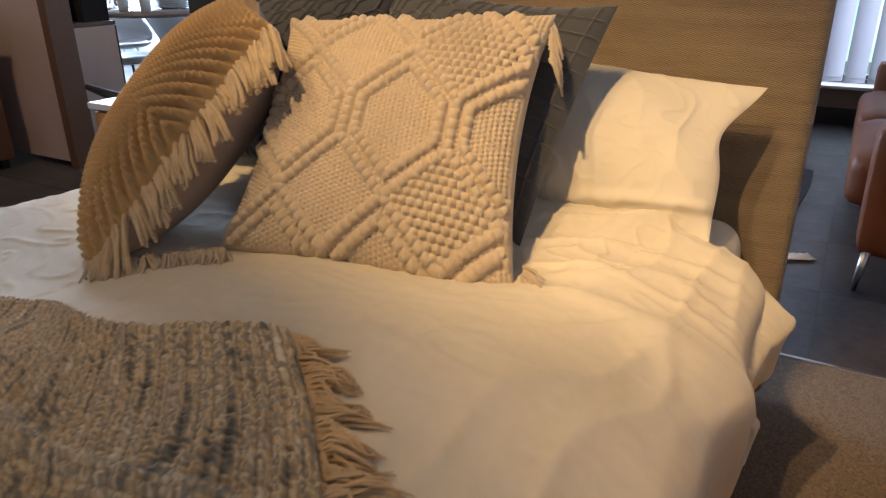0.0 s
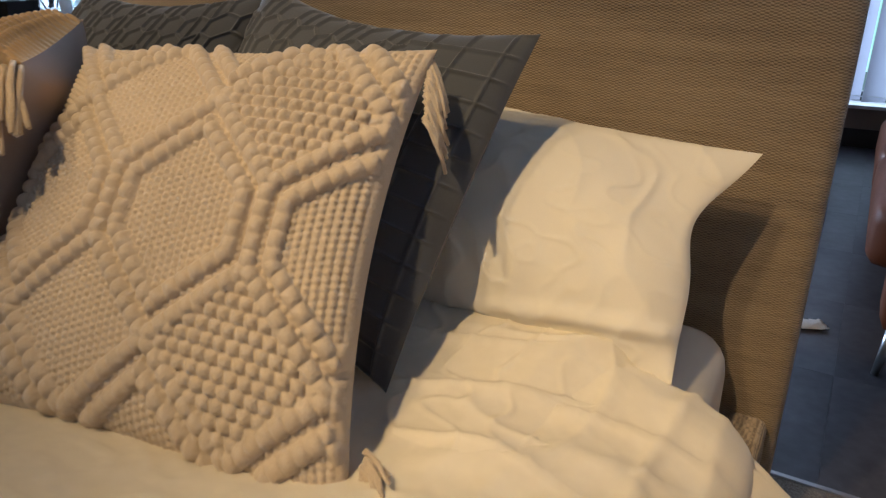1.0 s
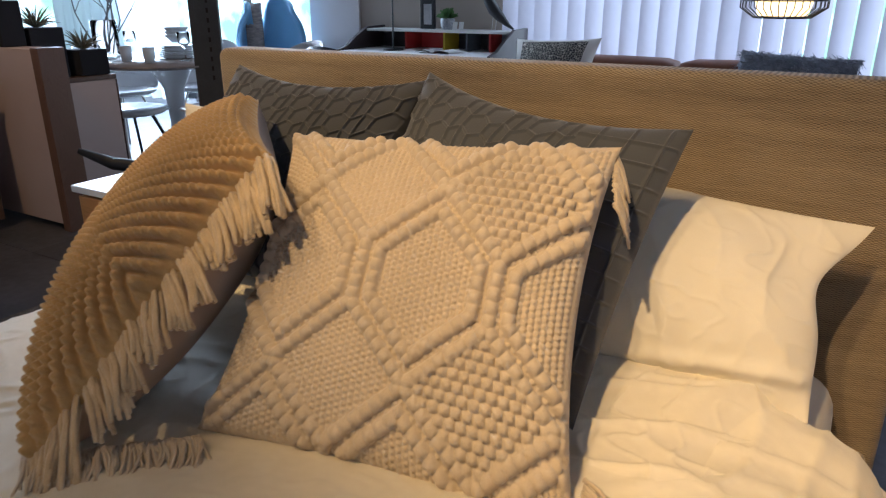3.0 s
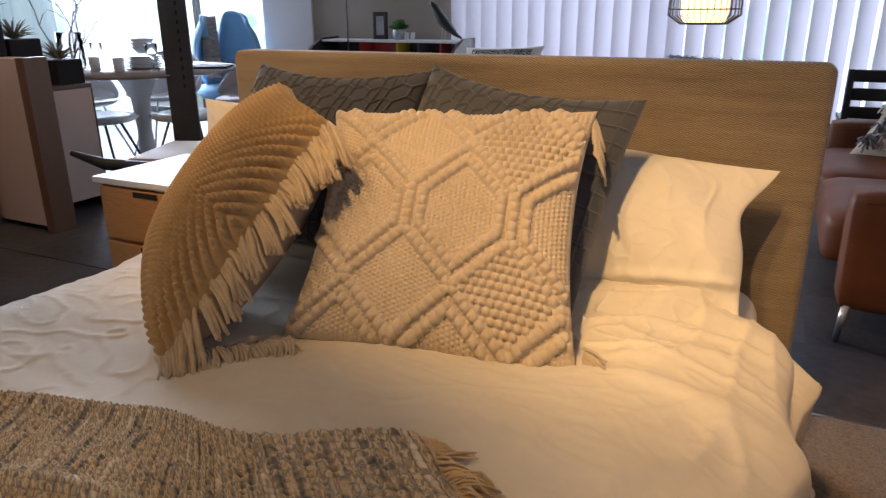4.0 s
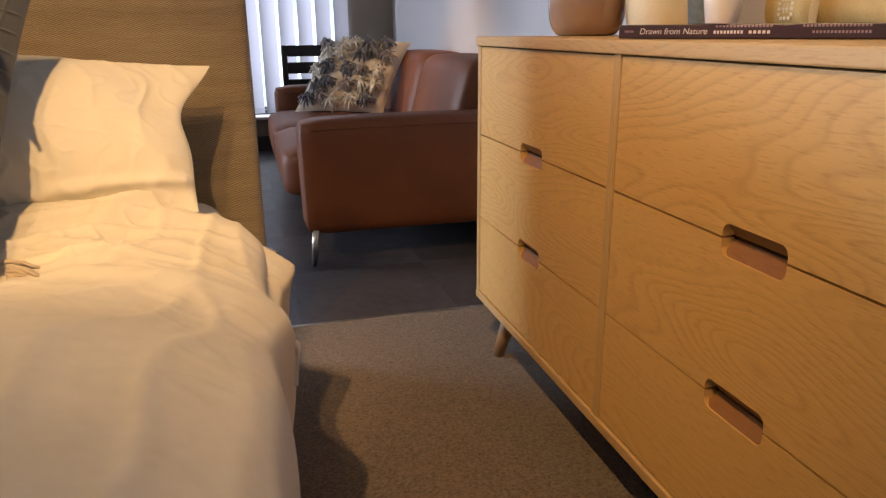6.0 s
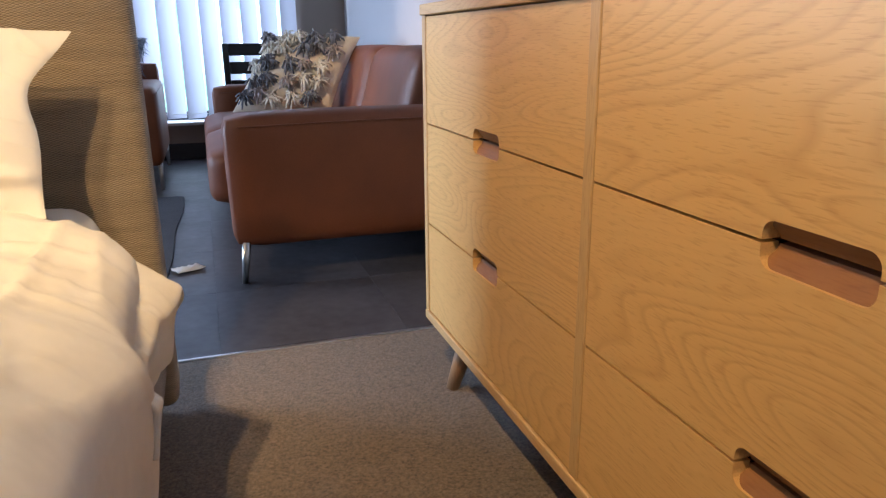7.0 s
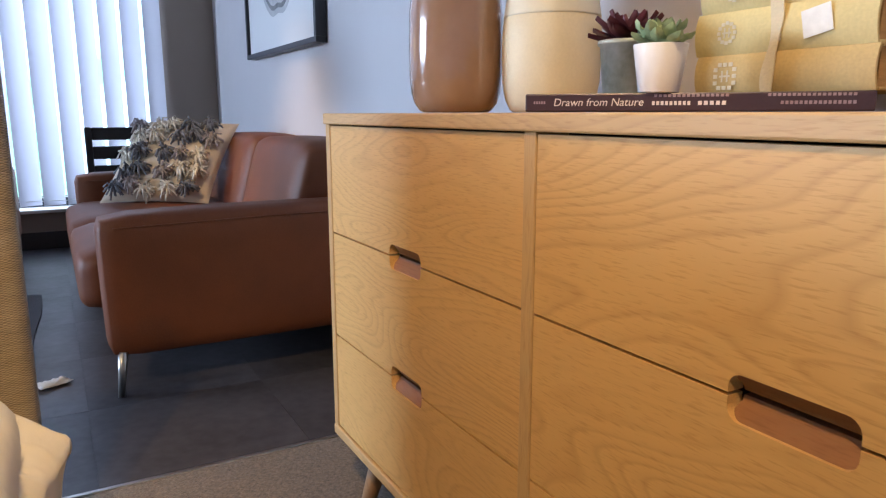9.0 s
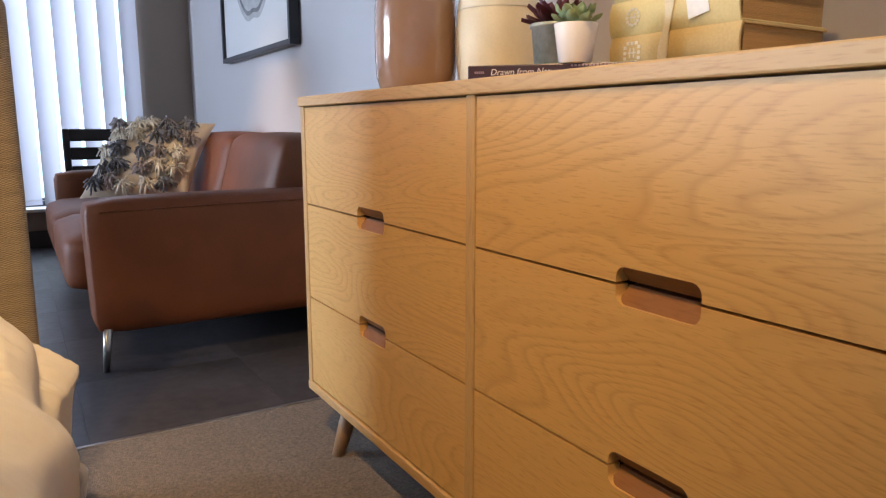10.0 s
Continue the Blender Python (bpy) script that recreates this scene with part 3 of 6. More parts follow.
bm = fringe(Vector(CB).lerp(Vector(CC), 0.02), Vector(CB).lerp(Vector(CC), 0.16), Vector((0.9, -0.2, 0.02)), Vector((0.15, -0.2, -0.35)), 20, 0.055)
part("tassel", bm, CREAM_KNIT, cream, "", True)


# golden cushion with chevron ropes and a long fringe
FA, FB, FC, FD = (-0.985, 0.600, 0.495), (-0.868, 0.935, 0.842), (-1.165, 1.215, 0.862), (-1.300, 0.900, 0.500)


def chevron(u, v):
    # u runs across from the fringed edge, v along it
    w = 0.44
    c = ((1 - u) * w + np.abs(v - 0.5) * 0.50) / 0.0262
    t = ((1 - u) * w - np.abs(v - 0.5) * 0.50) / 0.0155
    f = c % 1
    rope = np.sqrt(np.clip(1 - ((f - 0.5) / 0.37) ** 2, 0, 1))
    return 0.0215 * rope * (0.60 + 0.40 * np.abs(np.sin(np.pi * (t + 0.35 * np.floor(c)))))


gold = thing("cushion", "golden cream cushion with chevron ropes and a long fringe", "cushion")
gc = (FD, FA, FB, FC)
part("front_cover", grid_mesh(cushion_face(gc, 0.10, 230, 250, 1, 0.03, relief=chevron)), SHADED_KNIT, gold, "chevron of thick cream wool ropes")
part("back_cover", grid_mesh(cushion_face(gc, 0.110, 50, 50, -1, 0.03)), SHADED_CALICO, gold, "plain pinkish calico back")
bm = bmesh.new()
fa, fb = Vector(FA), Vector(FB)
along_edge = (fb - fa).normalized()
for i in range(15):
    s = (i + 0.5) / 15
    lean = along_edge * random.uniform(-0.42, 0.02)
    drop, reach = random.uniform(0.35, 0.75), random.uniform(0.85, 1.1)
    for k in range(13):
        e = s + (k - 6) / 13 / 15 * 0.85
        q = fa.lerp(fb, e) + Vector((-0.030, 0.016, 0.006)) * 4 * e * (1 - e) + Vector((random.uniform(-0.006, 0.004), random.uniform(-0.008, 0.002), random.uniform(-0.003, 0.006)))
        strand(bm, q, Vector((0.74, -0.26, 0.10)) + lean + along_edge * (6 - k) * 0.012, Vector((0.10, -0.12, -1.0)) * drop, 0.128 * reach * random.uniform(0.85, 1.08), 0.0043, 0.10)
# fringe colour carries the golden shade it hangs in
part("fringe", bm, material("shaded_fringe_wool", (0.52, 0.40, 0.25), 0.95, noise_scale=40, vary=0.2, fine=420, bump=0.7, depth=0.0015, sheen=0.3), gold, "loose cream wool fringe", True)
bm = fringe(fa + Vector((-0.02, 0.0, 0.012)), fa + Vector((0.14, 0.14, 0.016)), Vector((0.7, -0.35, 0.08)), Vector((0.2, -0.2, -0.35)), 90, 0.075)
part("tassel", bm, CREAM_KNIT, gold, "", True)


def slate_relief(seed):
    """Pin tucks: a net of stretched hexagons that runs out into a grid of oblongs."""
    segs = []
    a, b = 0.090, 0.052
    for r in range(-1, 14):
        for c in range(-1, 13):
            x, y = (c + 0.5 * (r % 2)) * a, r * b * 1.5 - 0.02
            segs += [(x, y, x, y + b), (x, y + b, x + a / 2, y + b * 1.5), (x, y + b, x - a / 2, y + b * 1.5)]
            if (r + c) % 2:
                segs.append((x + a / 2, y - b * 0.5, x + a / 2, y + b * 1.5))

    def relief(u, v):
        near, _ = segment_lines(u + 0.012 * np.sin(v * 17 + seed), v + 0.012 * np.sin(u * 15 + seed), segs, 0.48, 0.45)
        x, y = u * 0.48, v * 0.45 + 0.03 * u
        grid = np.minimum(np.abs((x / 0.046 + 0.5) % 1 - 0.5) * 0.046, np.abs((y / 0.034 + 0.5) % 1 - 0.5) * 0.034)
        d = np.where(u > (0.70 if seed < 1 else 1.1), grid, near)
        return 0.0044 * np.exp(-(d / 0.0019) ** 2)
    return relief


def slate_cushion(corners, label, seed):
    t = thing("cushion", label, "cushion", group="slate cushions on the bed")
    part("front_cover", grid_mesh(cushion_face(corners, 0.075, 320, 290, 1, (0.020, 0.075), relief=slate_relief(seed))), SLATE_CORD, t, "slate cotton with pin-tucked grid")
    part("back_cover", grid_mesh(cushion_face(corners, 0.06, 40, 40, -1, (0.020, 0.075))), SLATE, t)
    return t


def cord_material():
    """Close slate cotton with a faint nap."""
    return material("slate_tucked_cotton", (0.046, 0.051, 0.061), 0.88, noise_scale=7, vary=0.14, fine=500, bump=0.35, depth=0.0008, sheen=0.35)


SLATE_CORD = cord_material()
slate_cushion(((-0.925, 1.100, 0.49), (-0.445, 1.030, 0.488), (-0.383, 1.285, 0.866), (-0.862, 1.340, 0.918)), "slate grey tucked cushion leaning on a white pillow", 0.4)
slate_cushion(((-1.420, 1.150, 0.49), (-0.930, 1.130, 0.49), (-0.870, 1.350, 0.902), (-1.372, 1.372, 0.905)), "slate grey tucked cushion leaning beside the golden cushion", 2.1)


def pillow_relief(seed, ear=1.0):
    """Soft creases, and a fold along the pillow's lower edge."""
    def relief(u, v):
        a = wobble(u * 1.2 + 0.3 * v, v * 0.6, 5.5, seed)
        r = 1 - np.abs(wobble(u * 1.6 + 0.3 * v, v * 0.7 - 0.2 * u, 4.5, seed + 7))
        s = 1 - np.abs(wobble(u * 2.0 - 0.4 * v, v * 1.6 + 0.5 * u, 5.0, seed + 13))
        low = 0.009 * np.exp(-((v - 0.10 - 0.25 * (u - 0.7)) / 0.035) ** 2) * np.clip((u - 0.45) * 4, 0, 1)
        return 0.004 * a + 0.0030 * np.clip((r - 0.70) / 0.30, 0, 1) ** 2 + 0.0015 * np.clip((s - 0.78) / 0.22, 0, 1) ** 2 + ear * low
    return relief


def white_pillow(corners, label, seed):
    t = thing("pillow", label, "pillow", group="white pillows")
    part("front_cover", grid_mesh(cushion_face(corners, 0.085, 200, 150, 1, (0.030, 0.045), 2.2, pillow_relief(seed), 0.62, 0.045)), SHEET, t)
    part("back_cover", grid_mesh(cushion_face(corners, 0.06, 60, 50, -1, (0.030, 0.045), 2.2, None, 0.62, 0.045)), SHEET, t)
    return t


white_pillow(((-0.80, 1.21, 0.475), (-0.170, 1.225, 0.480), (-0.132, 1.418, 0.722), (-0.78, 1.44, 0.785)), "white cotton pillow standing against the headboard", 2.0)
white_pillow(((-1.52, 1.24, 0.475), (-0.90, 1.25, 0.480), (-0.90, 1.44, 0.80), (-1.635, 1.430, 0.795)), "white cotton pillow behind the slate cushion", 5.0)

# woven throw across the bed
def throw_sheet():
    nu, nv = 560, 320
    s, t = np.meshgrid(np.linspace(0, 1, nu), np.linspace(0, 1, nv))
    FL, FR, NR, NL = np.array((-1.62, 0.372)), np.array((-0.470, 0.478)), np.array((-0.150, 0.06)), np.array((-1.62, 0.06))
    e = lambda w: w[..., None]
    P = e((1 - s) * (1 - t)) * FL + e(s * (1 - t)) * FR + e(s * t) * NR + e((1 - s) * t) * NL
    P[..., 0] += 0.22 * t * (1 - t) * s ** 3
    X, Y = P[..., 0], P[..., 1] + (0.008 * np.sin(s * 14) - 0.052 * np.exp(-((s - 0.84) / 0.10) ** 2)) * (1 - t)
    Z = duvet_z(X, Y) + 0.016 + 0.006 * wobble(X, Y, 5.0, 3.0) + 0.010 * np.exp(-((t - 0.02) / 0.05) ** 2)
    Z += 0.016 * np.exp(-((t - 0.40 - 0.10 * s) / 0.035) ** 2)
    a, b = s * 1.25, t * 0.55
    Z = Z + 0.0062 * np.abs(np.sin(np.pi * b / 0.0105)) * (0.35 + 0.65 * np.abs(np.sin(np.pi * a / 0.0125)))
    return np.stack([X, Y, Z], -1)


def throw_material():
    """Marled wool: narrow uneven stripes along the cloth's weft, flecked, with small dark gaps between the yarns."""
    m = material("marled_wool", (0.3, 0.25, 0.18), 0.95, fine=300, bump=0.5, depth=0.0015, sheen=0.3)
    N, L = m.node_tree.nodes, m.node_tree.links
    tc = [n for n in N if n.type == 'TEX_COORD'][0]

    def grain(scale, size, detail):
        mp = N.new("ShaderNodeMapping")
        mp.inputs["Scale"].default_value = scale
        L.new(tc.outputs["UV"], mp.inputs["Vector"])
        n = N.new("ShaderNodeTexNoise")
        n.inputs["Scale"].default_value, n.inputs["Detail"].default_value = size, detail
        L.new(mp.outputs[0], n.inputs["Vector"])
        return n.outputs["Fac"]

    def ramp(fac, stops):
        r = N.new("ShaderNodeValToRGB")
        e = r.color_ramp.elements
        (e[0].position, c0), (e[1].position, c1) = stops[0], stops[-1]
        e[0].color, e[1].color = (*c0, 1), (*c1, 1)
        for p, c in stops[1:-1]:
            e.new(p).color = (*c, 1)
        L.new(fac, r.inputs["Fac"])
        return r.outputs[0]

    mix = N.new("ShaderNodeMix")
    mix.inputs[0].default_value = 0.36
    L.new(grain((75, 7, 1), 1.0, 2), mix.inputs["A"])
    L.new(grain((70, 110, 1), 1.0, 1), mix.inputs["B"])
    yarn = ramp(mix.outputs["Result"], [(0.34, (0.095, 0.100, 0.088)), (0.42, (0.26, 0.235, 0.19)), (0.47, (0.53, 0.38, 0.20)), (0.505, (0.74, 0.60, 0.39)),
                                        (0.54, (0.27, 0.25, 0.21)), (0.58, (0.52, 0.40, 0.235)), (0.66, (0.78, 0.71, 0.57))])
    sep = N.new("ShaderNodeSeparateXYZ")
    L.new(tc.outputs["UV"], sep.inputs[0])
    waves = []
    for axis, pitch in ((0, 0.0125), (1, 0.0105)):
        a = N.new("ShaderNodeMath")
        a.operation = 'MULTIPLY'
        a.inputs[1].default_value = math.pi / pitch
        L.new(sep.outputs[axis], a.inputs[0])
        w = N.new("ShaderNodeMath")
        w.operation = 'SINE'
        L.new(a.outputs[0], w.inputs[0])
        k = N.new("ShaderNodeMath")
        k.operation = 'ABSOLUTE'
        L.new(w.outputs[0], k.inputs[0])
        waves.append(k.outputs[0])
    mul = N.new("ShaderNodeMath")
    mul.operation = 'MULTIPLY'
    L.new(waves[0], mul.inputs[0])
    L.new(waves[1], mul.inputs[1])
    # groove shade between the yarns, multiplied into their colour
    gap = ramp(mul.outputs[0], [(0.04, (0.30, 0.29, 0.28)), (0.30, (1, 1, 1))])
    mm = N.new("ShaderNodeMix")
    mm.data_type, mm.blend_type = 'RGBA', 'MULTIPLY'
    mm.inputs[0].default_value = 0.55
    L.new(yarn, mm.inputs["A"])
    L.new(gap, mm.inputs["B"])
    L.new(mm.outputs["Result"], N["Principled BSDF"].inputs["Base Color"])
    return m


def lay_out(me, rows, cols, width, length):
    """Gives a sheet its own weave coordinates in metres."""
    layer = me.uv_layers.new(name="weave")
    idx = np.zeros(len(me.loops), dtype=np.int32)
    me.loops.foreach_get("vertex_index", idx)
    uv = np.stack([idx % cols / (cols - 1) * width, (rows - 1 - idx // cols) / (rows - 1) * length], -1)
    layer.data.foreach_set("uv", uv.astype(np.float32).reshape(-1))
    return me


FRINGE_TAN = material("tan_wool_fringe", (0.64, 0.45, 0.235), 0.95, noise_scale=20, vary=0.2, fine=400, bump=0.5, depth=0.001, sheen=0.3)
TH = throw_sheet()
throw = thing("throw", "marled grey and tan woven throw with tan fringe", "throw")
cl = part("cloth", lay_out(grid_mesh(TH[::-1]), TH.shape[0], TH.shape[1], 1.25, 0.55), throw_material(), throw, "marled wool in grey, teal and tan")
sol = cl.modifiers.new("thickness", 'SOLIDIFY')
sol.thickness, sol.offset = 0.008, -1
bm = bmesh.new()
edge = TH[:, -1, :]
for i in range(46):
    s0 = (i + 0.5) / 46
    bend, L1 = math.sin(i * 1.7) * 0.55 + random.uniform(-0.35, 0.35), random.uniform(0.042, 0.066)
    for c in range(12):
        s = min(max(s0 + random.uniform(-0.5, 0.5) / 46, 0), 0.999) * (len(edge) - 1)
        p = Vector(edge[int(s)]) - Vector((0.002, 0, 0.004))
        L0 = L1 * random.uniform(0.75, 1.1)
        pull = (s0 * (len(edge) - 1) - s) / len(edge) * 0.40
        wave = random.uniform(-0.15, 0.15)
        pts = []
        for k in range(7):
            q = k / 6
            x = p.x + L0 * q
            y = p.y - pull * q + L0 * (0.20 * q + bend * q * q * 0.6 + (0.10 + wave) * math.sin(q * 7 + i))
            pts.append((x, y, max(slope_height(x, y) + 0.005 + 0.006 * math.sin(q * 3.1) * (c % 3), p.z - 0.9 * L0 * q)))
        tube(pts, [0.0019, 0.0019, 0.0018, 0.0017, 0.0015, 0.0012, 0.0007], bm, 4)
part("fringe", bm, FRINGE_TAN, throw, "soft tan wool fringe", True)

# ---- dresser ----
DX, DY0, DY1, DZ0, DZ1, DBACK = 0.453, 0.232, 1.536, 0.136, 0.770, 0.885
dresser = thing("dresser", "oak six-drawer dresser with cut-out grips on tapered legs", "dresser", (0.67, 0.88, 0.004))
IN_DR = dresser.matrix_basis.inverted()


def dr_part(name, bm, mat, label="", smooth=False, parent=None):
    bm.transform(IN_DR)
    return part(name, bm, mat, parent or dresser, label, smooth)


dr_part("top_panel", box(DX - 0.004, DBACK, DY0 - 0.002, DY1 + 0.002, DZ1 - 0.020, DZ1, 0.0025), OAK_SOLID, "oak top with a thin edge")
dr_part("bottom_panel", box(DX - 0.002, DBACK, DY0, DY1, DZ0, DZ0 + 0.020, 0.003), OAK_SOLID)
for y0, y1 in ((DY0, DY0 + 0.020), (DY1 - 0.020, DY1)):
    dr_part("side_panel", box(DX, DBACK, y0, y1, DZ0 + 0.020, DZ1 - 0.020, 0.002), OAK_UP)
YM = 0.892
dr_part("divider", box(DX, DBACK - 0.02, YM - 0.0105, YM + 0.0105, DZ0 + 0.020, DZ1 - 0.020, 0.0015), OAK_UP)
# black sheet behind the drawers, for the shade in their gaps
dr_part("carcass_shade", box(DX + 0.045, DX + 0.055, DY0 + 0.02, DY1 - 0.02, DZ0 + 0.02, DZ1 - 0.02), SHADE_BLACK, "near-black sheet standing for the shade inside the carcass")
dr_part("back_panel", box(DBACK - 0.012, DBACK - 0.002, DY0 + 0.02, DY1 - 0.02, DZ0 + 0.02, DZ1 - 0.02), OAK)
ZC = (DZ0 + 0.0225, 0.3480, 0.5490, DZ1 - 0.0210)
NOTCH_W, NOTCH_UP, NOTCH_DOWN = 0.0535, 0.0175, 0.0195


def notch(mid, level, sign, r=0.012):
    """Half of a round-cornered grip, cut from an edge at that level."""
    pts = []
    NOTCH_H = NOTCH_UP if sign > 0 else NOTCH_DOWN
    for i in range(7):
        a = math.pi / 2 * i / 6
        pts.append((-NOTCH_W + r - r * math.cos(a), NOTCH_H - r + r * math.sin(a)))
    half = [(-NOTCH_W, 0.0)] + pts
    full = half + [(-x, z) for x, z in half[::-1]]
    return [(mid + x, level + sign * z) for x, z in full]


for y0, y1 in ((DY0 + 0.0215, YM - 0.012), (YM + 0.012, DY1 - 0.0215)):
    mid = (y0 + y1) / 2
    for i in range(3):
        z0, z1 = ZC[i] + 0.0016, ZC[i + 1] - 0.0016
        low = notch(mid, z0, 1) if i > 0 else []
        top = notch(mid, z1, -1)[::-1] if i < 2 else []
        out = [(y0, z0)] + low + [(y1, z0), (y1, z1)] + top + [(y0, z1)]
        m = Matrix(((0, 0, 1, 0), (1, 0, 0, 0), (0, 1, 0, 0), (0, 0, 0, 1)))
        bm = prism(out, DX + 0.002, DX + 0.020, m)
        d = dr_part("drawer", bm, OAK, "oak veneer drawer front with a cut-out grip")
        for here, lip, seam_z in ((i > 0, z0 + NOTCH_UP + 0.001, z0 + 0.0004), (i < 2, z1 - NOTCH_DOWN - 0.001, z1 - 0.0004)):
            if not here:
                continue
            # scooped slope from the cut edge back to the joint
            a, b = NOTCH_W - 0.0005, NOTCH_W - 0.004
            bm = bmesh.new()
            rows = [(DX + 0.0045, lip, a), (DX + 0.010, lip * 0.62 + seam_z * 0.38, a), (DX + 0.0155, lip * 0.22 + seam_z * 0.78, b), (DX + 0.0175, seam_z, b), (DX + 0.030, seam_z, b), (DX + 0.030, lip, a)]
            left = [bm.verts.new((x, mid - w, z)) for x, z, w in rows]
            right = [bm.verts.new((x, mid + w, z)) for x, z, w in rows]
            bm.faces.new(left[::-1])
            bm.faces.new(right)
            for k in range(len(rows)):
                n = (k + 1) % len(rows)
                bm.faces.new((left[k], left[n], right[n], right[k]))
            dr_part("grip", bm, OAK_CUT, "scooped grip in raw reddish oak", parent=d)
for px, sx in ((DX + 0.065, -1), (DBACK - 0.065, 1)):
    for py, sy in ((DY0 + 0.10, -1), (DY1 - 0.10, 1)):
        bm = bmesh.new()
        tube([(px + sx * 0.036, py + sy * 0.014, 0.004), (px, py, DZ0)], [0.0135, 0.022], bm, 16)
        dr_part("leg", bm, OAK_LEG, "tapered round oak leg", True)

# ---- sofas ----


def pad(x0, x1, y0, y1, z0, z1, r, crown=0.0):
    """A stuffed, round-edged leather block with a crowned upper side."""
    bm = box(x0, x1, y0, y1, z0, z1)
    bmesh.ops.subdivide_edges(bm, edges=bm.edges[:], cuts=9, use_grid_fill=True)
    cx, cy, cz = (x0 + x1) / 2, (y0 + y1) / 2, (z0 + z1) / 2
    hx, hy, hz = (x1 - x0) / 2, (y1 - y0) / 2, (z1 - z0) / 2
    for v in bm.verts:
        p = v.co - Vector((cx, cy, cz))
        q = Vector((max(-hx + r, min(hx - r, p.x)), max(-hy + r, min(hy - r, p.y)), max(-hz + r, min(hz - r, p.z))))
        d = p - q
        if d.length > 1e-6:
            p = q + d.normalized() * r
        k = (1 - (p.x / hx) ** 2) * (1 - (p.y / hy) ** 2)
        if p.z > 0:
            p.z += crown * k
        v.co = p + Vector((cx, cy, cz))
    return bm


def seam(points, r=0.0022):
    return tube(points, r, None, 5)


def sofa(name, label, width, m, depth=0.86):
    """Local frame: x along the sofa, y from its front (0) to its back."""
    s = thing(name, label, "sofa", group="leather sofas")
    s.matrix_basis = m
    aw = 0.16
    part("base", pad(0.03, width - 0.03, 0.05, depth - 0.03, 0.125, 0.26, 0.02), LEATHER, s, "", True)
    for x0 in (0, width - aw):
        bm = pad(x0, x0 + aw, 0.02, depth - 0.02, 0.112, 0.505, 0.035, 0.006)
        for v in bm.verts:
            f = 1 - v.co.z / 0.53
            v.co.y += 0.012 * f * f if v.co.y < depth / 2 else 0
            v.co.z -= 0.012 * max(0, (0.3 - v.co.y)) if v.co.z > 0.4 else 0
        arm = part("arm", bm, LEATHER, s, "leather arm with stitched seams", True)
        for xx in (x0 + 0.001, x0 + aw - 0.001):
            part("seam", seam([(xx, 0.06, 0.472), (xx, 0.4, 0.478), (xx, depth - 0.06, 0.480)]), LEATHER, arm)
    hw = (width - 2 * aw) / 2
    for i in range(2):
        x0 = aw + i * hw
        part("seat_cushion", pad(x0 + 0.003, x0 + hw - 0.003, -0.03, depth - 0.2, 0.205, 0.385, 0.05, 0.022), LEATHER, s, "plump leather seat cushion", True)
        bm = pad(x0 + 0.004, x0 + hw - 0.004, depth - 0.30, depth - 0.06, 0.36, 0.680, 0.05, 0.010)
        for v in bm.verts:
            v.co.y += (v.co.z - 0.36) * 0.28
        part("back_cushion", bm, LEATHER, s, "leather back cushion with a rounded crown", True)
    part("back_frame", pad(0.02, width - 0.02, depth - 0.09, depth, 0.13, 0.60, 0.03), LEATHER, s, "", True)
    for lx in (0.022, width - 0.022):
        for ly in (0.06, depth - 0.06):
            bm = tube([(lx, ly - 0.014 * (1 if ly < 0.4 else -1), 0), (lx, ly, 0.13)], [0.009, 0.014], None, 12)
            part("leg", bm, STEEL, s, "slim brushed steel leg", True)
    return s


# one along the east wall, one below the window
sofa("sofa", "tan leather two-seat sofa along the grey wall", 1.68, pose(0.065, 3.96, 0, 0, 0, -90))
sofa("sofa", "tan leather two-seat sofa below the window blinds", 1.98, pose(-2.15, 3.88, 0), 0.86)

# ---- window blind ----
blind = thing("vertical_blind", "pale grey vertical fabric blind, slats half turned", "blind", (-0.9, YW - 0.07, 0))
SLAT = 0.118
n_slats = 26
def slat_mesh():
    P = np.zeros((2, 7, 3))
    for j in range(7):
        s = j / 6 - 0.5
        P[:, j, 0] = s * 0.127
        P[:, j, 1] = 0.006 * math.cos(s * math.pi)
    P[0, :, 2], P[1, :, 2] = 0.26, 2.47
    return grid_mesh(P)


SLAT_ME = slat_mesh()
for i in range(n_slats):
    o = part("slat", SLAT_ME, BLIND, blind, at=pose(-1.50 + SLAT * i + 0.04, 0, random.uniform(-0.004, 0.004), 0, 0, 33 + random.uniform(-4, 4)))
bm = box(-1.53, 1.53, -0.02, 0.02, 2.47, 2.51, 0.003)
part("head_rail", bm, WHITE, blind)
part("bottom_chain", tube([(-1.5 + 3.0 * i / 60, -0.012 + 0.004 * math.sin(i * 3.1), 0.288 - 0.004 * (i % 2)) for i in range(61)], 0.0018, None, 5), WHITE, blind, "thin white chain linking the slats")

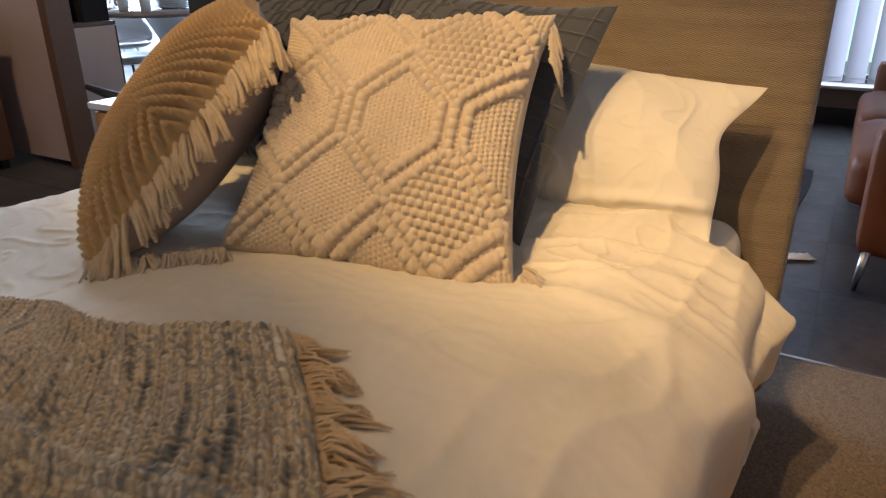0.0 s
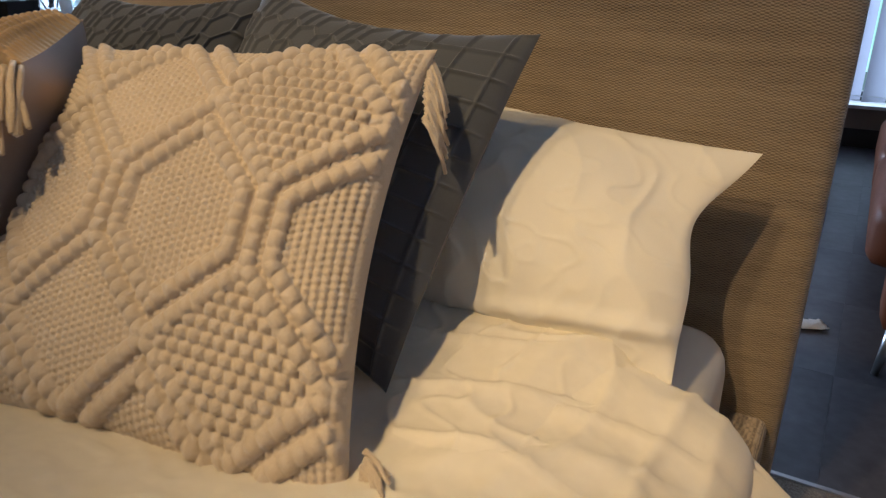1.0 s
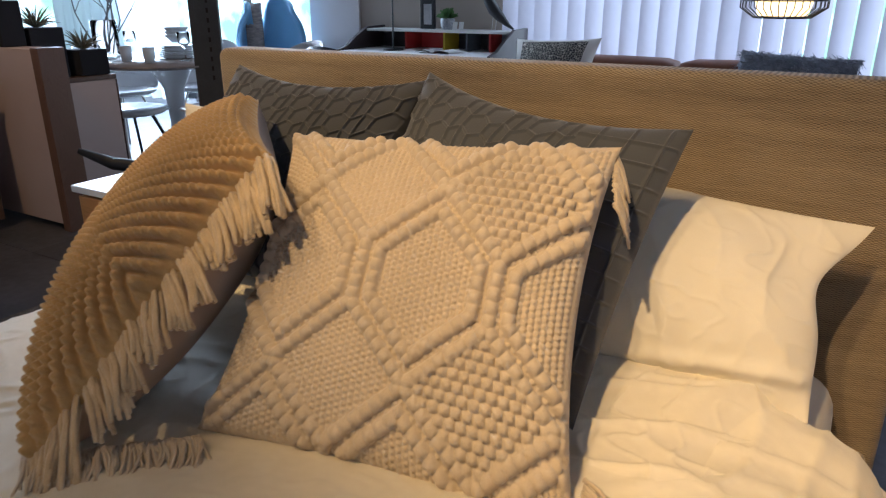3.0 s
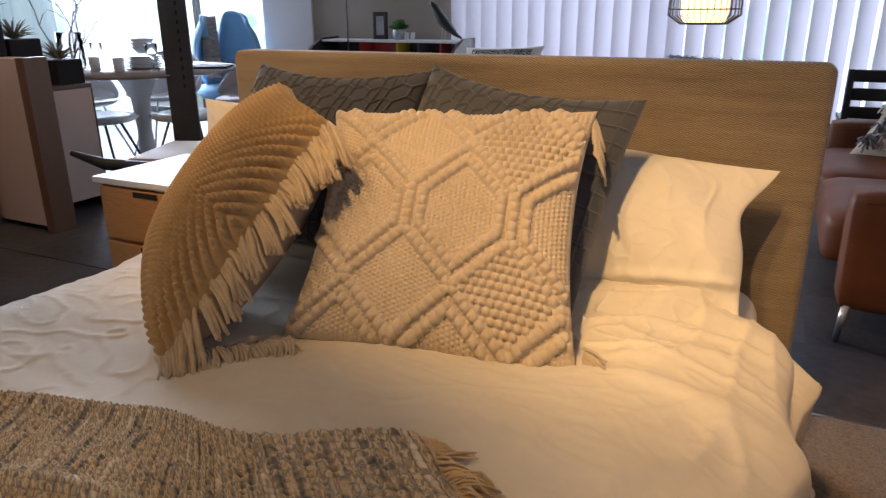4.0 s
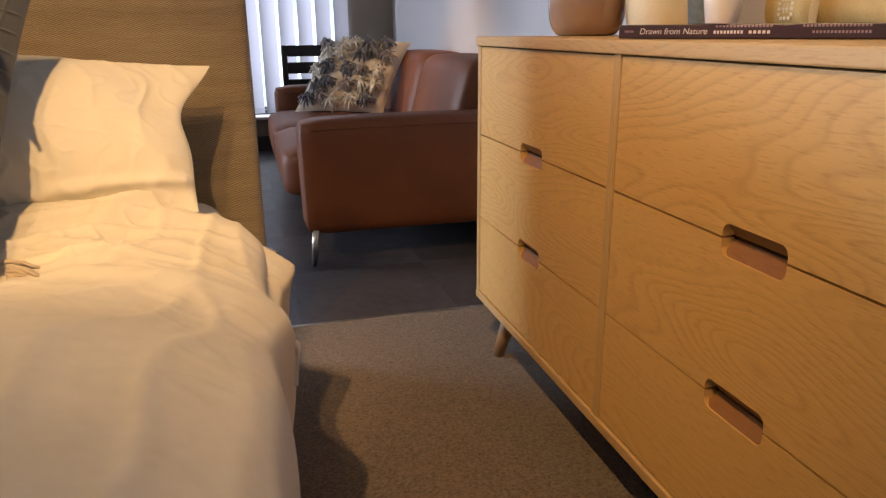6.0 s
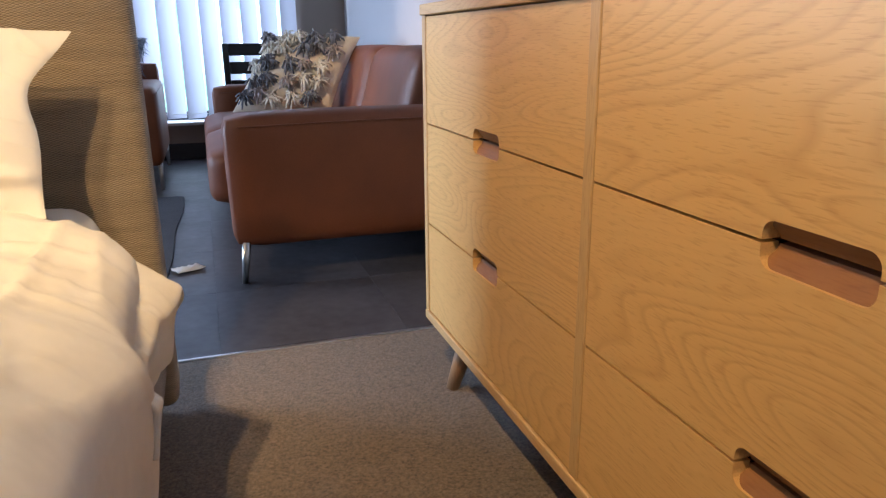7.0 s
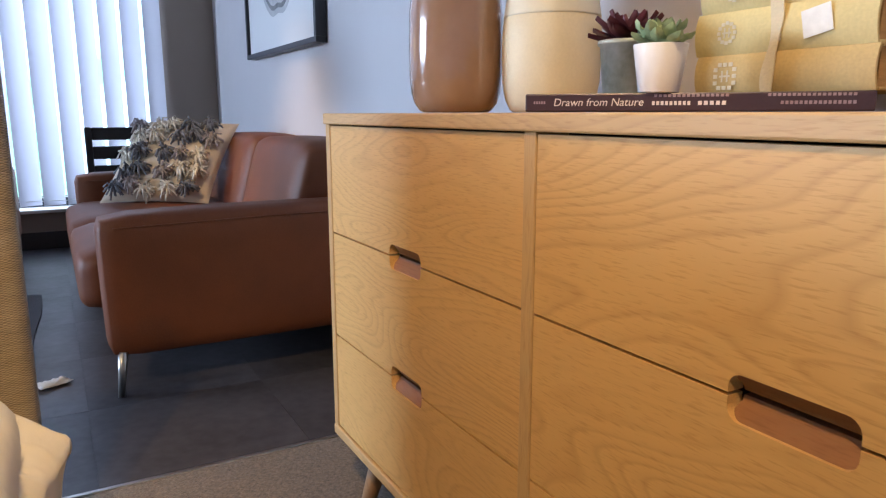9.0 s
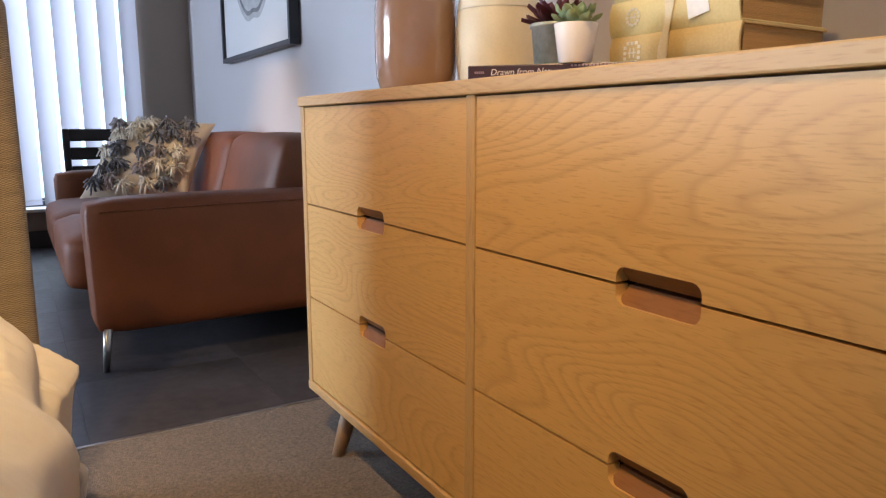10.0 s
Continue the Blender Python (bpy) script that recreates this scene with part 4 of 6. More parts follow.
# ---- outside ----
def outdoors():
    """Hazy bright daylight with pale foliage, far behind the panes."""
    m = bpy.data.materials.new("hazy_daylight")
    m.use_nodes = True
    N, L = m.node_tree.nodes, m.node_tree.links
    b = N["Principled BSDF"]
    tc = N.new("ShaderNodeTexCoord")
    n = N.new("ShaderNodeTexNoise")
    n.inputs["Scale"].default_value, n.inputs["Detail"].default_value = 1.6, 8
    L.new(tc.outputs["Object"], n.inputs["Vector"])
    r = N.new("ShaderNodeValToRGB")
    r.color_ramp.elements[0].position, r.color_ramp.elements[0].color = 0.40, (0.22, 0.42, 0.30, 1)
    r.color_ramp.elements[1].position, r.color_ramp.elements[1].color = 0.56, (0.72, 0.87, 1.0, 1)
    L.new(n.outputs["Fac"], r.inputs["Fac"])
    L.new(r.outputs[0], b.inputs["Emission Color"])
    b.inputs["Base Color"].default_value = (0, 0, 0, 1)
    b.inputs["Emission Strength"].default_value = OUT
    return m


tagged(part("backdrop", box(-22, 6, 9.0, 9.1, -1, 7), outdoors(), None), "bright hazy daylight and foliage outside the windows", "backdrop", kind="structure")
structure("ground", box(-22, 6, 5.6, 9.0, -0.3, -0.1), VINYL, "grey paving outside the windows", "ground")

# glazed front left of the pillar
YG = 5.45
win = tagged(part("window_2", box(-10, -4.2, YG, YG + 0.06, 0, 0.06), FRAME_METAL, None), "tall dark-framed shop window", "window", kind="structure")
for x in (-9.9, -8.3, -6.9, -5.5, -4.25):
    part("window_frame", box(x - 0.03, x + 0.03, YG, YG + 0.06, 0.06, 2.6, 0.004), FRAME_METAL, win)
part("transom", box(-9.87, -4.28, YG, YG + 0.055, 2.2, 2.25, 0.004), FRAME_METAL, win)
for x0, x1 in ((-9.87, -8.33), (-8.27, -6.93), (-6.87, -5.53), (-5.47, -4.28)):
    p = part("pane", box(x0, x1, YG + 0.025, YG + 0.032, 0.06, 2.2), GLASS, win)
    p.visible_shadow = False
win1 = tagged(part("window_1", box(-2.42, 0.62, YW + 0.10, YW + 0.15, 0.235, 0.285), FRAME_METAL, None), "wide dark-framed window behind the blind", "window", kind="structure")
for x in (-2.395, -0.9, 0.595):
    part("window_frame", box(x - 0.025, x + 0.025, YW + 0.10, YW + 0.15, 0.285, 2.45), FRAME_METAL, win1)

# sheer curtain beside the far window
CURTAIN = translucent("sheer_curtain", (0.80, 0.86, 0.90), 0.6)
xs = np.linspace(-8.2, -6.2, 120)
P = np.zeros((2, 120, 3))
P[:, :, 0] = xs
P[:, :, 1] = 5.2 + 0.05 * np.sin(xs * 38) + 0.02 * np.sin(xs * 91)
P[0, :, 2], P[1, :, 2] = 0.02, 2.55
tagged(part("curtain", grid_mesh(P), CURTAIN, None), "sheer white curtain hanging in folds at the shop window", "curtain")

# ---- on the dresser ----
TOPZ = DZ1 + 0.001


def vase(name, x, y, profile, mat, label, neck):
    """A turned vase whose neck and lip, from that place in the profile on, are a part of their own."""
    t = thing(name, label, "vase", (x, y, TOPZ))
    part("body", lathe(profile[:neck + 1], 56), mat, t, "", True)
    part("neck", lathe(profile[neck:], 56), mat, t, "", True)
    return t


BROWN_GLAZE = material("brown_glaze", (0.30, 0.185, 0.12), 0.10, noise_scale=6, vary=0.10, fine=40, bump=0.03, coat=0.6)
SAND_GLAZE = material("sand_glaze", (0.72, 0.63, 0.43), 0.55, noise_scale=14, vary=0.08, fine=240, bump=0.35, depth=0.0008)
CREAM_RIM = material("cream_glaze", (0.74, 0.68, 0.52), 0.35, noise_scale=10, vary=0.04, fine=200, bump=0.1)
prof = [(0.0, 0.0), (0.058, 0.0), (0.066, 0.004), (0.075, 0.016), (0.081, 0.035), (0.0838, 0.065), (0.0845, 0.11), (0.0835, 0.17), (0.078, 0.22), (0.066, 0.262), (0.048, 0.288), (0.040, 0.305), (0.044, 0.325), (0.040, 0.325), (0.036, 0.306), (0.03, 0.25), (0.0, 0.24)]
vase("vase", 0.655, 1.400, prof, BROWN_GLAZE, "glossy brown glazed stoneware vase on the dresser", 10)
prof2 = [(0.0, 0.0), (0.062, 0.0), (0.070, 0.005), (0.078, 0.022), (0.083, 0.05), (0.0845, 0.09), (0.084, 0.13), (0.0815, 0.156), (0.0805, 0.158), (0.076, 0.19), (0.066, 0.215), (0.052, 0.23), (0.054, 0.25), (0.049, 0.25), (0.046, 0.22), (0.0, 0.21)]
v2 = vase("vase", 0.768, 1.268, prof2, SAND_GLAZE, "matt sand-coloured stoneware vase on the dresser", 11)
part("shoulder", lathe([(0.0823, 0.157), (0.0818, 0.160), (0.077, 0.191), (0.0668, 0.2165), (0.0525, 0.2315)], 56), CREAM_RIM, v2, "smooth cream glaze on the shoulder", True)

# lying book with a dark plum spine
COVER = material("plum_cover", (0.050, 0.026, 0.036), 0.35, noise_scale=9, vary=0.12, fine=300, bump=0.08)
PAPER = material("book_paper", (0.70, 0.64, 0.52), 0.9, noise_scale=30, vary=0.06, fine=400, bump=0.3, stretch=(1, 1, 12))
INK = material("cream_ink", (0.74, 0.68, 0.66), 0.6, bump=0)
INK_DIM = material("mauve_ink", (0.34, 0.25, 0.28), 0.6, bump=0)
SP0, SP1 = Vector((0.475, 0.932, 0)), Vector((0.698, 0.668, 0))
BL = (SP1 - SP0).length
ang = math.degrees(math.atan2((SP1 - SP0).y, (SP1 - SP0).x))
book = thing("book", "plum-covered art book lying flat with its spine out", "book", (SP0.x, SP0.y, TOPZ), ang)
part("cover", box(0, BL, -0.001, 0.005, 0, 0.0195, 0.0015), COVER, book, "dark plum printed spine")
part("cover_board", box(0, BL, 0.0052, 0.235, 0, 0.0022, 0.0006), COVER, book)
part("cover_board", box(0, BL, 0.0052, 0.235, 0.0173, 0.0195, 0.0006), COVER, book)
part("page_block", box(0.004, BL - 0.004, 0.0054, 0.231, 0.0023, 0.0172), PAPER, book, "cream page block")


def words(text, size, x, z, parent, mat, shear=0.0):
    c = bpy.data.curves.new("words", 'FONT')
    c.body, c.size, c.shear, c.extrude = text, size, shear, 0.0001
    c.materials.append(mat)
    o = new("lettering", c)
    o.parent = parent
    o.matrix_basis = pose(x, -0.0013, z, 90, 0, 0)
    return o


words("Drawn from Nature", 0.0118, 0.032, 0.0062, book, INK, 0.18)


def bars(parent, x0, x1, z, h, n, mat, y=-0.0014, gap=0.35):
    """Unreadable writing as a row of small bars."""
    bm = bmesh.new()
    w = (x1 - x0) / n
    for i in range(n):
        box(x0 + i * w, x0 + (i + 1 - gap) * w, y, y + 0.0006, z, z + h, bm=bm)
    return part("print", bm, mat, parent)


bars(book, 0.010, 0.024, 0.0085, 0.0030, 5, INK_DIM)
bars(book, 0.138, 0.178, 0.0066, 0.0042, 9, INK)
bars(book, 0.184, 0.213, 0.0066, 0.0042, 5, INK)
bars(book, 0.140, 0.215, 0.0150, 0.0028, 16, INK_DIM)
bars(book, 0.250, 0.330, 0.0150, 0.0028, 18, INK_DIM)
bars(book, 0.262, 0.330, 0.0070, 0.0034, 16, INK_DIM)
BTOP = TOPZ + 0.0200


def leaf_mesh(L, w, cup, n=5, ruffle=0.0, thick=0.0008):
    """A cupped, pointed leaf with an upper and a lower side."""
    P = np.zeros((n + 2, 5, 3))
    for i in range(n + 2):
        s = i / (n + 1)
        ww = w * (math.sin(math.pi * min(1, s * 0.86 + 0.10))) ** 0.8 * (1 - 0.25 * s)
        for j in range(5):
            q = (j - 2) / 2
            P[i, j] = (L * s, ww * q + (ruffle * math.sin(i * 2.6) * q if abs(j - 2) == 2 else 0), cup * s * s * L + abs(q) ** 1.5 * w * 0.35 + ruffle * 0.6 * math.sin(i * 2.6 + j))
    Q = P.copy()
    Q[..., 2] -= thick
    a, b = P.shape[:2]
    idx = np.arange(a * b).reshape(a, b)
    f = np.stack([idx[:-1, :-1], idx[1:, :-1], idx[1:, 1:], idx[:-1, 1:]], -1).reshape(-1, 4)
    return mesh_from(np.vstack([P.reshape(-1, 3), Q.reshape(-1, 3)]).tolist(), f.tolist() + (f[:, ::-1] + a * b).tolist())


def rosette(parent, z, rings, mat, L, w, cup, ruffle=0.0, name="leaf"):
    me = leaf_mesh(L, w, cup, 6, ruffle)
    me.materials.append(mat)
    for k, (n, tilt, size) in enumerate(rings):
        for i in range(n):
            a = 360 * i / n + k * 37 + random.uniform(-10, 10)
            m = pose(0, 0, z, 0, 0, a) @ pose(0.004, 0, 0, 0, -tilt + random.uniform(-8, 8), 0) @ Matrix.Scale(size * random.uniform(0.9, 1.1), 4)
            part(name, me, None, parent, at=m)


POT_WHITE = material("white_ceramic", (0.82, 0.80, 0.77), 0.45, noise_scale=12, vary=0.03, fine=300, bump=0.1)
SOIL = material("potting_soil", (0.05, 0.035, 0.025), 0.95, fine=300, bump=0.8, depth=0.003)
SUCC = material("green_succulent", (0.32, 0.40, 0.19), 0.5, second=(0.19, 0.27, 0.16), noise_scale=40, fine=200, bump=0.15, rand=0.25)
BURG = material("burgundy_succulent", (0.085, 0.014, 0.022), 0.42, second=(0.035, 0.010, 0.014), noise_scale=30, fine=200, bump=0.1, rand=0.25)
ZINC = material("aged_zinc", (0.46, 0.46, 0.41), 0.5, 0.35, second=(0.26, 0.28, 0.21), noise_scale=24, fine=120, bump=0.25, depth=0.0008)
pw = thing("potted_plant", "ruffled green succulent in a white ceramic pot", "plant", (0.578, 0.832, BTOP))
part("pot", lathe([(0, 0), (0.0205, 0), (0.0215, 0.001), (0.0285, 0.049), (0.0283, 0.050), (0.0265, 0.050), (0.0255, 0.043), (0, 0.042)], 40), POT_WHITE, pw, "white tapered ceramic pot", True)
part("soil", lathe([(0, 0.0425), (0.025, 0.0430), (0.0, 0.0455)], 20), SOIL, pw)
rosette(pw, 0.045, ((7, 12, 0.95), (7, 32, 0.95), (6, 52, 0.85), (5, 72, 0.7)), SUCC, 0.036, 0.0115, 0.25, 0.0022)
pz = thing("potted_plant", "burgundy succulent in an aged zinc pot", "plant", (0.628, 0.930, BTOP))
part("pot", lathe([(0, 0), (0.030, 0), (0.031, 0.001), (0.0365, 0.058), (0.039, 0.059), (0.0395, 0.062), (0.0385, 0.0645), (0.036, 0.0645), (0.0345, 0.056), (0, 0.055)], 40), ZINC, pz, "aged zinc pot with a rolled rim", True)
part("soil", lathe([(0, 0.0555), (0.034, 0.0560), (0.0, 0.0580)], 20), SOIL, pz)
rosette(pz, 0.060, ((7, 8, 1.0), (7, 28, 1.0), (6, 48, 0.9), (5, 68, 0.75)), BURG, 0.048, 0.0130, 0.15, 0.0)

# stack of old books tied with a ribbon
OLD_A = material("ochre_book_cloth", (0.62, 0.50, 0.215), 0.7, noise_scale=10, vary=0.16, fine=260, bump=0.3, depth=0.0006)
OLD_B = material("tan_book_cloth", (0.54, 0.39, 0.155), 0.7, noise_scale=10, vary=0.18, fine=260, bump=0.3, depth=0.0006)
OLD_PAPER = material("yellowed_pages", (0.46, 0.265, 0.085), 0.9, noise_scale=5, vary=0.25, fine=60, bump=0.7, depth=0.002, stretch=(1, 1, 30))
STAMP = material("pale_gilt_print", (0.66, 0.59, 0.42), 0.6, bump=0)
RIBBON = material("cream_ribbon", (0.68, 0.58, 0.38), 0.8, fine=300, bump=0.3)
LABEL = material("white_sticker", (0.78, 0.76, 0.70), 0.7, bump=0.05)
SX0, SX1, SY0, SY1 = 0.690, 0.872, 0.668, 0.884


def old_book(z0, z1, cloth, label, dy=0.0):
    b = thing("book", label, "book", (SX0, SY0 + dy, z0), group="stack of old books")
    W, D, H = SY1 - SY0, SX1 - SX0, z1 - z0
    # bowed spine facing the bed, boards above and below, pages at the open ends
    zs = np.linspace(0, H, 13)
    bow = 0.005 * ((zs / H) * 2 - 1) ** 2
    out = [(a_, z_) for a_, z_ in zip(bow, zs)] + [(a_ + 0.003, z_) for a_, z_ in zip(bow[::-1], zs[::-1])]
    bm = prism(out, 0, W, Matrix(((1, 0, 0, 0), (0, 0, 1, 0), (0, 1, 0, 0), (0, 0, 0, 1))))
    part("spine", bm, cloth, b, "faded cloth spine")
    part("cover_board", box(0.010, D, 0, W, 0, 0.003, 0.001), cloth, b)
    part("cover_board", box(0.010, D, 0, W, H - 0.003, H - 0.0002, 0.001), cloth, b)
    part("page_block", box(0.013, D - 0.004, 0.004, W - 0.004, 0.0032, H - 0.0034), OLD_PAPER, b, "yellowed page block")
    return b


ob1 = old_book(BTOP, BTOP + 0.044, OLD_B, "old tan cloth-bound book in a tied stack")
ob2 = old_book(BTOP + 0.0442, BTOP + 0.092, OLD_A, "old ochre cloth-bound book in a tied stack", 0.003)
ob3 = old_book(BTOP + 0.0922, BTOP + 0.134, OLD_A, "old ochre cloth-bound book on top of the stack", -0.002)


def emblem(parent, y, z, r, square):
    bm = bmesh.new()
    for i in range(12):
        a = 2 * math.pi * i / 12
        q = r * (1.0 if not square else 1.0 / max(abs(math.cos(a)), abs(math.sin(a))))
        cy, cz = y + q * math.cos(a), z + q * math.sin(a)
        box(-0.0008, -0.0001, cy - r * 0.2, cy + r * 0.2, cz - r * 0.17, cz + r * 0.17, bm=bm)
    box(-0.0008, -0.0001, y - r * 0.55, y + r * 0.55, z - r * 0.08, z + r * 0.08, bm=bm)
    box(-0.0008, -0.0001, y - r * 0.35, y - r * 0.2, z - r * 0.5, z + r * 0.5, bm=bm)
    box(-0.0008, -0.0001, y + r * 0.2, y + r * 0.35, z - r * 0.5, z + r * 0.5, bm=bm)
    tagged(part("emblem", bm, STAMP, parent), "pale stamped ornament", kind="stuff")


emblem(ob1, 0.172, 0.020, 0.013, True)
emblem(ob2, 0.170, 0.024, 0.011, False)
emblem(ob3, 0.168, 0.022, 0.011, False)
bm = box(-0.0009, -0.0002, -0.016, 0.016, -0.014, 0.014)
bm.transform(pose(-0.0006, 0.060, 0.026, -12, 0, 0))
part("sticker", bm, LABEL, ob2, "white paper price sticker")
bm = bmesh.new()
for i in range(7):
    box(-0.0008, -0.0002, 0.100, 0.104, 0.010 + i * 0.0042, 0.0128 + i * 0.0042, bm=bm)
part("print", bm, STAMP, ob2)
rb = thing("ribbon", "cream cloth ribbon tied round the old books", "ribbon", (SX0, 0.780, BTOP))
zs = np.linspace(0, 0.134, 24)
sway = 0.004 * np.sin(zs * 50 + 1)
wd = 0.0065 + 0.0015 * np.sin(zs * 90)
out = [(a_ - w_, z_) for a_, w_, z_ in zip(sway, wd, zs)] + [(a_ + w_, z_) for a_, w_, z_ in zip(sway[::-1], wd[::-1], zs[::-1])]
bm = prism(out, -0.0022, -0.0006, Matrix(((0, 0, 1, 0), (1, 0, 0, 0), (0, 1, 0, 0), (0, 0, 0, 1))))
part("band", bm, RIBBON, rb)

# ---- picture on the wall ----
PRINT = material("print_paper", (0.74, 0.73, 0.71), 0.6, noise_scale=3, vary=0.02, fine=300, bump=0.05)
INK_GREY = material("grey_wash", (0.30, 0.30, 0.30), 0.7, second=(0.10, 0.10, 0.10), noise_scale=14, fine=60, bump=0)
INK_PALE = material("pale_grey_wash", (0.52, 0.51, 0.50), 0.7, second=(0.36, 0.36, 0.36), noise_scale=10, fine=50, bump=0)
pic = thing("framed_picture", "black-framed print of a halved apple on the wall", "picture", (XR - 0.002, 3.40, 1.034))
PW, PH = 1.04, 1.04
for y0, y1, z0, z1 in ((-PW / 2, PW / 2, 0, 0.022), (-PW / 2, PW / 2, PH - 0.022, PH), (-PW / 2, -PW / 2 + 0.022, 0.022, PH - 0.022), (PW / 2 - 0.022, PW / 2, 0.022, PH - 0.022)):
    part("frame", box(-0.045, 0, y0, y1, z0, z1, 0.002), BLACK, pic, "deep black frame moulding")
part("print", box(-0.030, -0.026, -PW / 2 + 0.023, PW / 2 - 0.023, 0.023, PH - 0.023), PRINT, pic, "white paper print")


def blob(n, fn):
    return [fn(2 * math.pi * i / n) for i in range(n)]


for k, (sc_, mt) in enumerate(((1.0, INK_PALE), (0.90, INK_GREY), (0.82, INK_PALE), (0.35, INK_GREY))):
    out = blob(48, lambda a: (0.27 * sc_ * math.cos(a) * (1 + 0.05 * math.cos(2 * a)), 0.40 + 0.26 * sc_ * math.sin(a) * (1 - 0.10 * math.exp(-((a - math.pi * 1.5) / 0.25) ** 2) - 0.12 * math.exp(-((a - math.pi * 0.5) / 0.3) ** 2))))
    bm = prism(out, 0, 0.0006, Matrix(((0, 0, -1, -0.0302 - 0.0008 * k), (1, 0, 0, 0), (0, 1, 0, 0), (0, 0, 0, 1))))
    part("drawing", bm, mt, pic, "grey wash drawing")

# ---- loose things round the sofas ----
MAT_BLUE = material("slate_blue_rug", (0.062, 0.068, 0.085), 0.97, noise_scale=8, vary=0.15, fine=260, bump=0.9, depth=0.004)
rug_edge = [(-0.118 + 0.034 * (i / 24) + 0.006 * math.sin(i * 0.42), 2.415 + 1.235 * i / 24) for i in range(25)]
rug_edge = [(-0.155, 2.402)] + rug_edge + [(-0.115, 3.668), (-1.95, 3.66), (-1.95, 2.40)]
rug = tagged(part("rug", prism(rug_edge, 0.001, 0.011), MAT_BLUE, None), "dark slate blue rug on the vinyl floor", "rug")
TISSUE = material("white_tissue", (0.80, 0.80, 0.80), 0.9, fine=200, bump=0.3)
P = np.zeros((9, 9, 3))
u, v = np.meshgrid(np.linspace(-1, 1, 9), np.linspace(-1, 1, 9))
P[..., 0], P[..., 1] = u * 0.045, v * 0.030
P[..., 2] = 0.006 + 0.016 * np.abs(np.random.rand(9, 9)) * (1 - 0.6 * np.maximum(np.abs(u), np.abs(v)))
ts = tagged(part("paper_scrap", grid_mesh(P), TISSUE, None, at=pose(-0.055, 2.49, 0, 0, 0, 25)), "crumpled white paper scrap on the floor", "paper")
ts.modifiers.new("thickness", 'SOLIDIFY').thickness = 0.002

# cushion with looped tufts on the sofa
TUFT_BASE = material("oatmeal_cloth", (0.64, 0.55, 0.43), 0.9, noise_scale=14, vary=0.12, fine=350, bump=0.4, depth=0.001)
TUFT_G = material("blue_grey_yarn", (0.17, 0.175, 0.20), 0.95, noise_scale=30, vary=0.3, fine=400, bump=0.4, sheen=0.2)
TUFT_W = material("ivory_yarn", (0.74, 0.68, 0.58), 0.95, noise_scale=30, vary=0.15, fine=400, bump=0.4, sheen=0.2)
TUFT_B = material("taupe_yarn", (0.36, 0.31, 0.30), 0.95, noise_scale=30, vary=0.2, fine=400, bump=0.4, sheen=0.2)
tc_c = ((0.16, 3.50, 0.405), (0.56, 3.30, 0.400), (0.765, 3.55, 0.725), (0.37, 3.76, 0.735))
tuft = thing("cushion", "oatmeal cushion covered in grey and ivory yarn tufts", "cushion")
TF = cushion_face(tc_c, 0.07, 60, 60, 1, 0.03)
part("front_cover", grid_mesh(TF), TUFT_BASE, tuft)
part("back_cover", grid_mesh(cushion_face(tc_c, 0.06, 30, 30, -1, 0.03)), TUFT_BASE, tuft)
nrm = Vector(np.cross(np.array(tc_c[1]) - np.array(tc_c[0]), np.array(tc_c[3]) - np.array(tc_c[0]))).normalized()
side = nrm.orthogonal().normalized()
up = nrm.cross(side)
for r_ in range(5):
    for c_ in range(5):
        uu, vv = 0.10 + c_ * 0.185 + (0.07 if r_ % 2 else 0) + random.uniform(-0.045, 0.045), 0.10 + r_ * 0.19 + random.uniform(-0.045, 0.045)
        p = Vector(TF[int(min(vv, 0.97) * 59)][int(min(uu, 0.97) * 59)])
        bm = bmesh.new()
        for i in range(46):
            a = random.uniform(0, 2 * math.pi)
            d = side * math.cos(a) + up * math.sin(a)
            R, rise = random.uniform(0.010, 0.054), random.uniform(0.020, 0.046)
            tip = p + d * R + nrm * rise * random.uniform(0.2, 0.9) + Vector((0, 0, -random.uniform(0, 0.018)))
            tube([p + d * 0.004, p + d * R * 0.5 + nrm * rise, tip], [0.0034, 0.0044, 0.0038], bm, 5)
        part("tuft", bm, (TUFT_G, TUFT_W, TUFT_B, TUFT_G, TUFT_W)[(r_ * 3 + c_ * 2) % 5], tuft, "", True)

# patterned cushion and shaggy cushion on the window sofa
def maze():
    m = material("black_ivory_weave", (0.60, 0.54, 0.44), 0.9, second=(0.02, 0.02, 0.02), noise_scale=20, fine=200, bump=0.2)
    N, L = m.node_tree.nodes, m.node_tree.links
    vo = N.new("ShaderNodeTexVoronoi")
    vo.feature = 'DISTANCE_TO_EDGE'
    vo.inputs["Scale"].default_value = 70
    L.new([n for n in N if n.type == 'TEX_COORD'][0].outputs["Object"], vo.inputs["Vector"])
    r = N.new("ShaderNodeValToRGB")
    r.color_ramp.elements[0].position, r.color_ramp.elements[0].color = 0.04, (0.66, 0.60, 0.50, 1)
    r.color_ramp.elements[1].position, r.color_ramp.elements[1].color = 0.08, (0.02, 0.02, 0.022, 1)
    L.new(vo.outputs["Distance"], r.inputs["Fac"])
    L.new(r.outputs[0], N["Principled BSDF"].inputs["Base Color"])
    return m


IVORY = material("ivory_cotton", (0.70, 0.66, 0.60), 0.9, noise_scale=9, vary=0.05, fine=350, bump=0.2)
c1 = thing("cushion", "ivory cushion with a black beaded maze pattern", "cushion")
mc = ((-2.12, 4.28, 0.40), (-1.62, 4.28, 0.40), (-1.60, 4.50, 0.80), (-2.16, 4.50, 0.78))
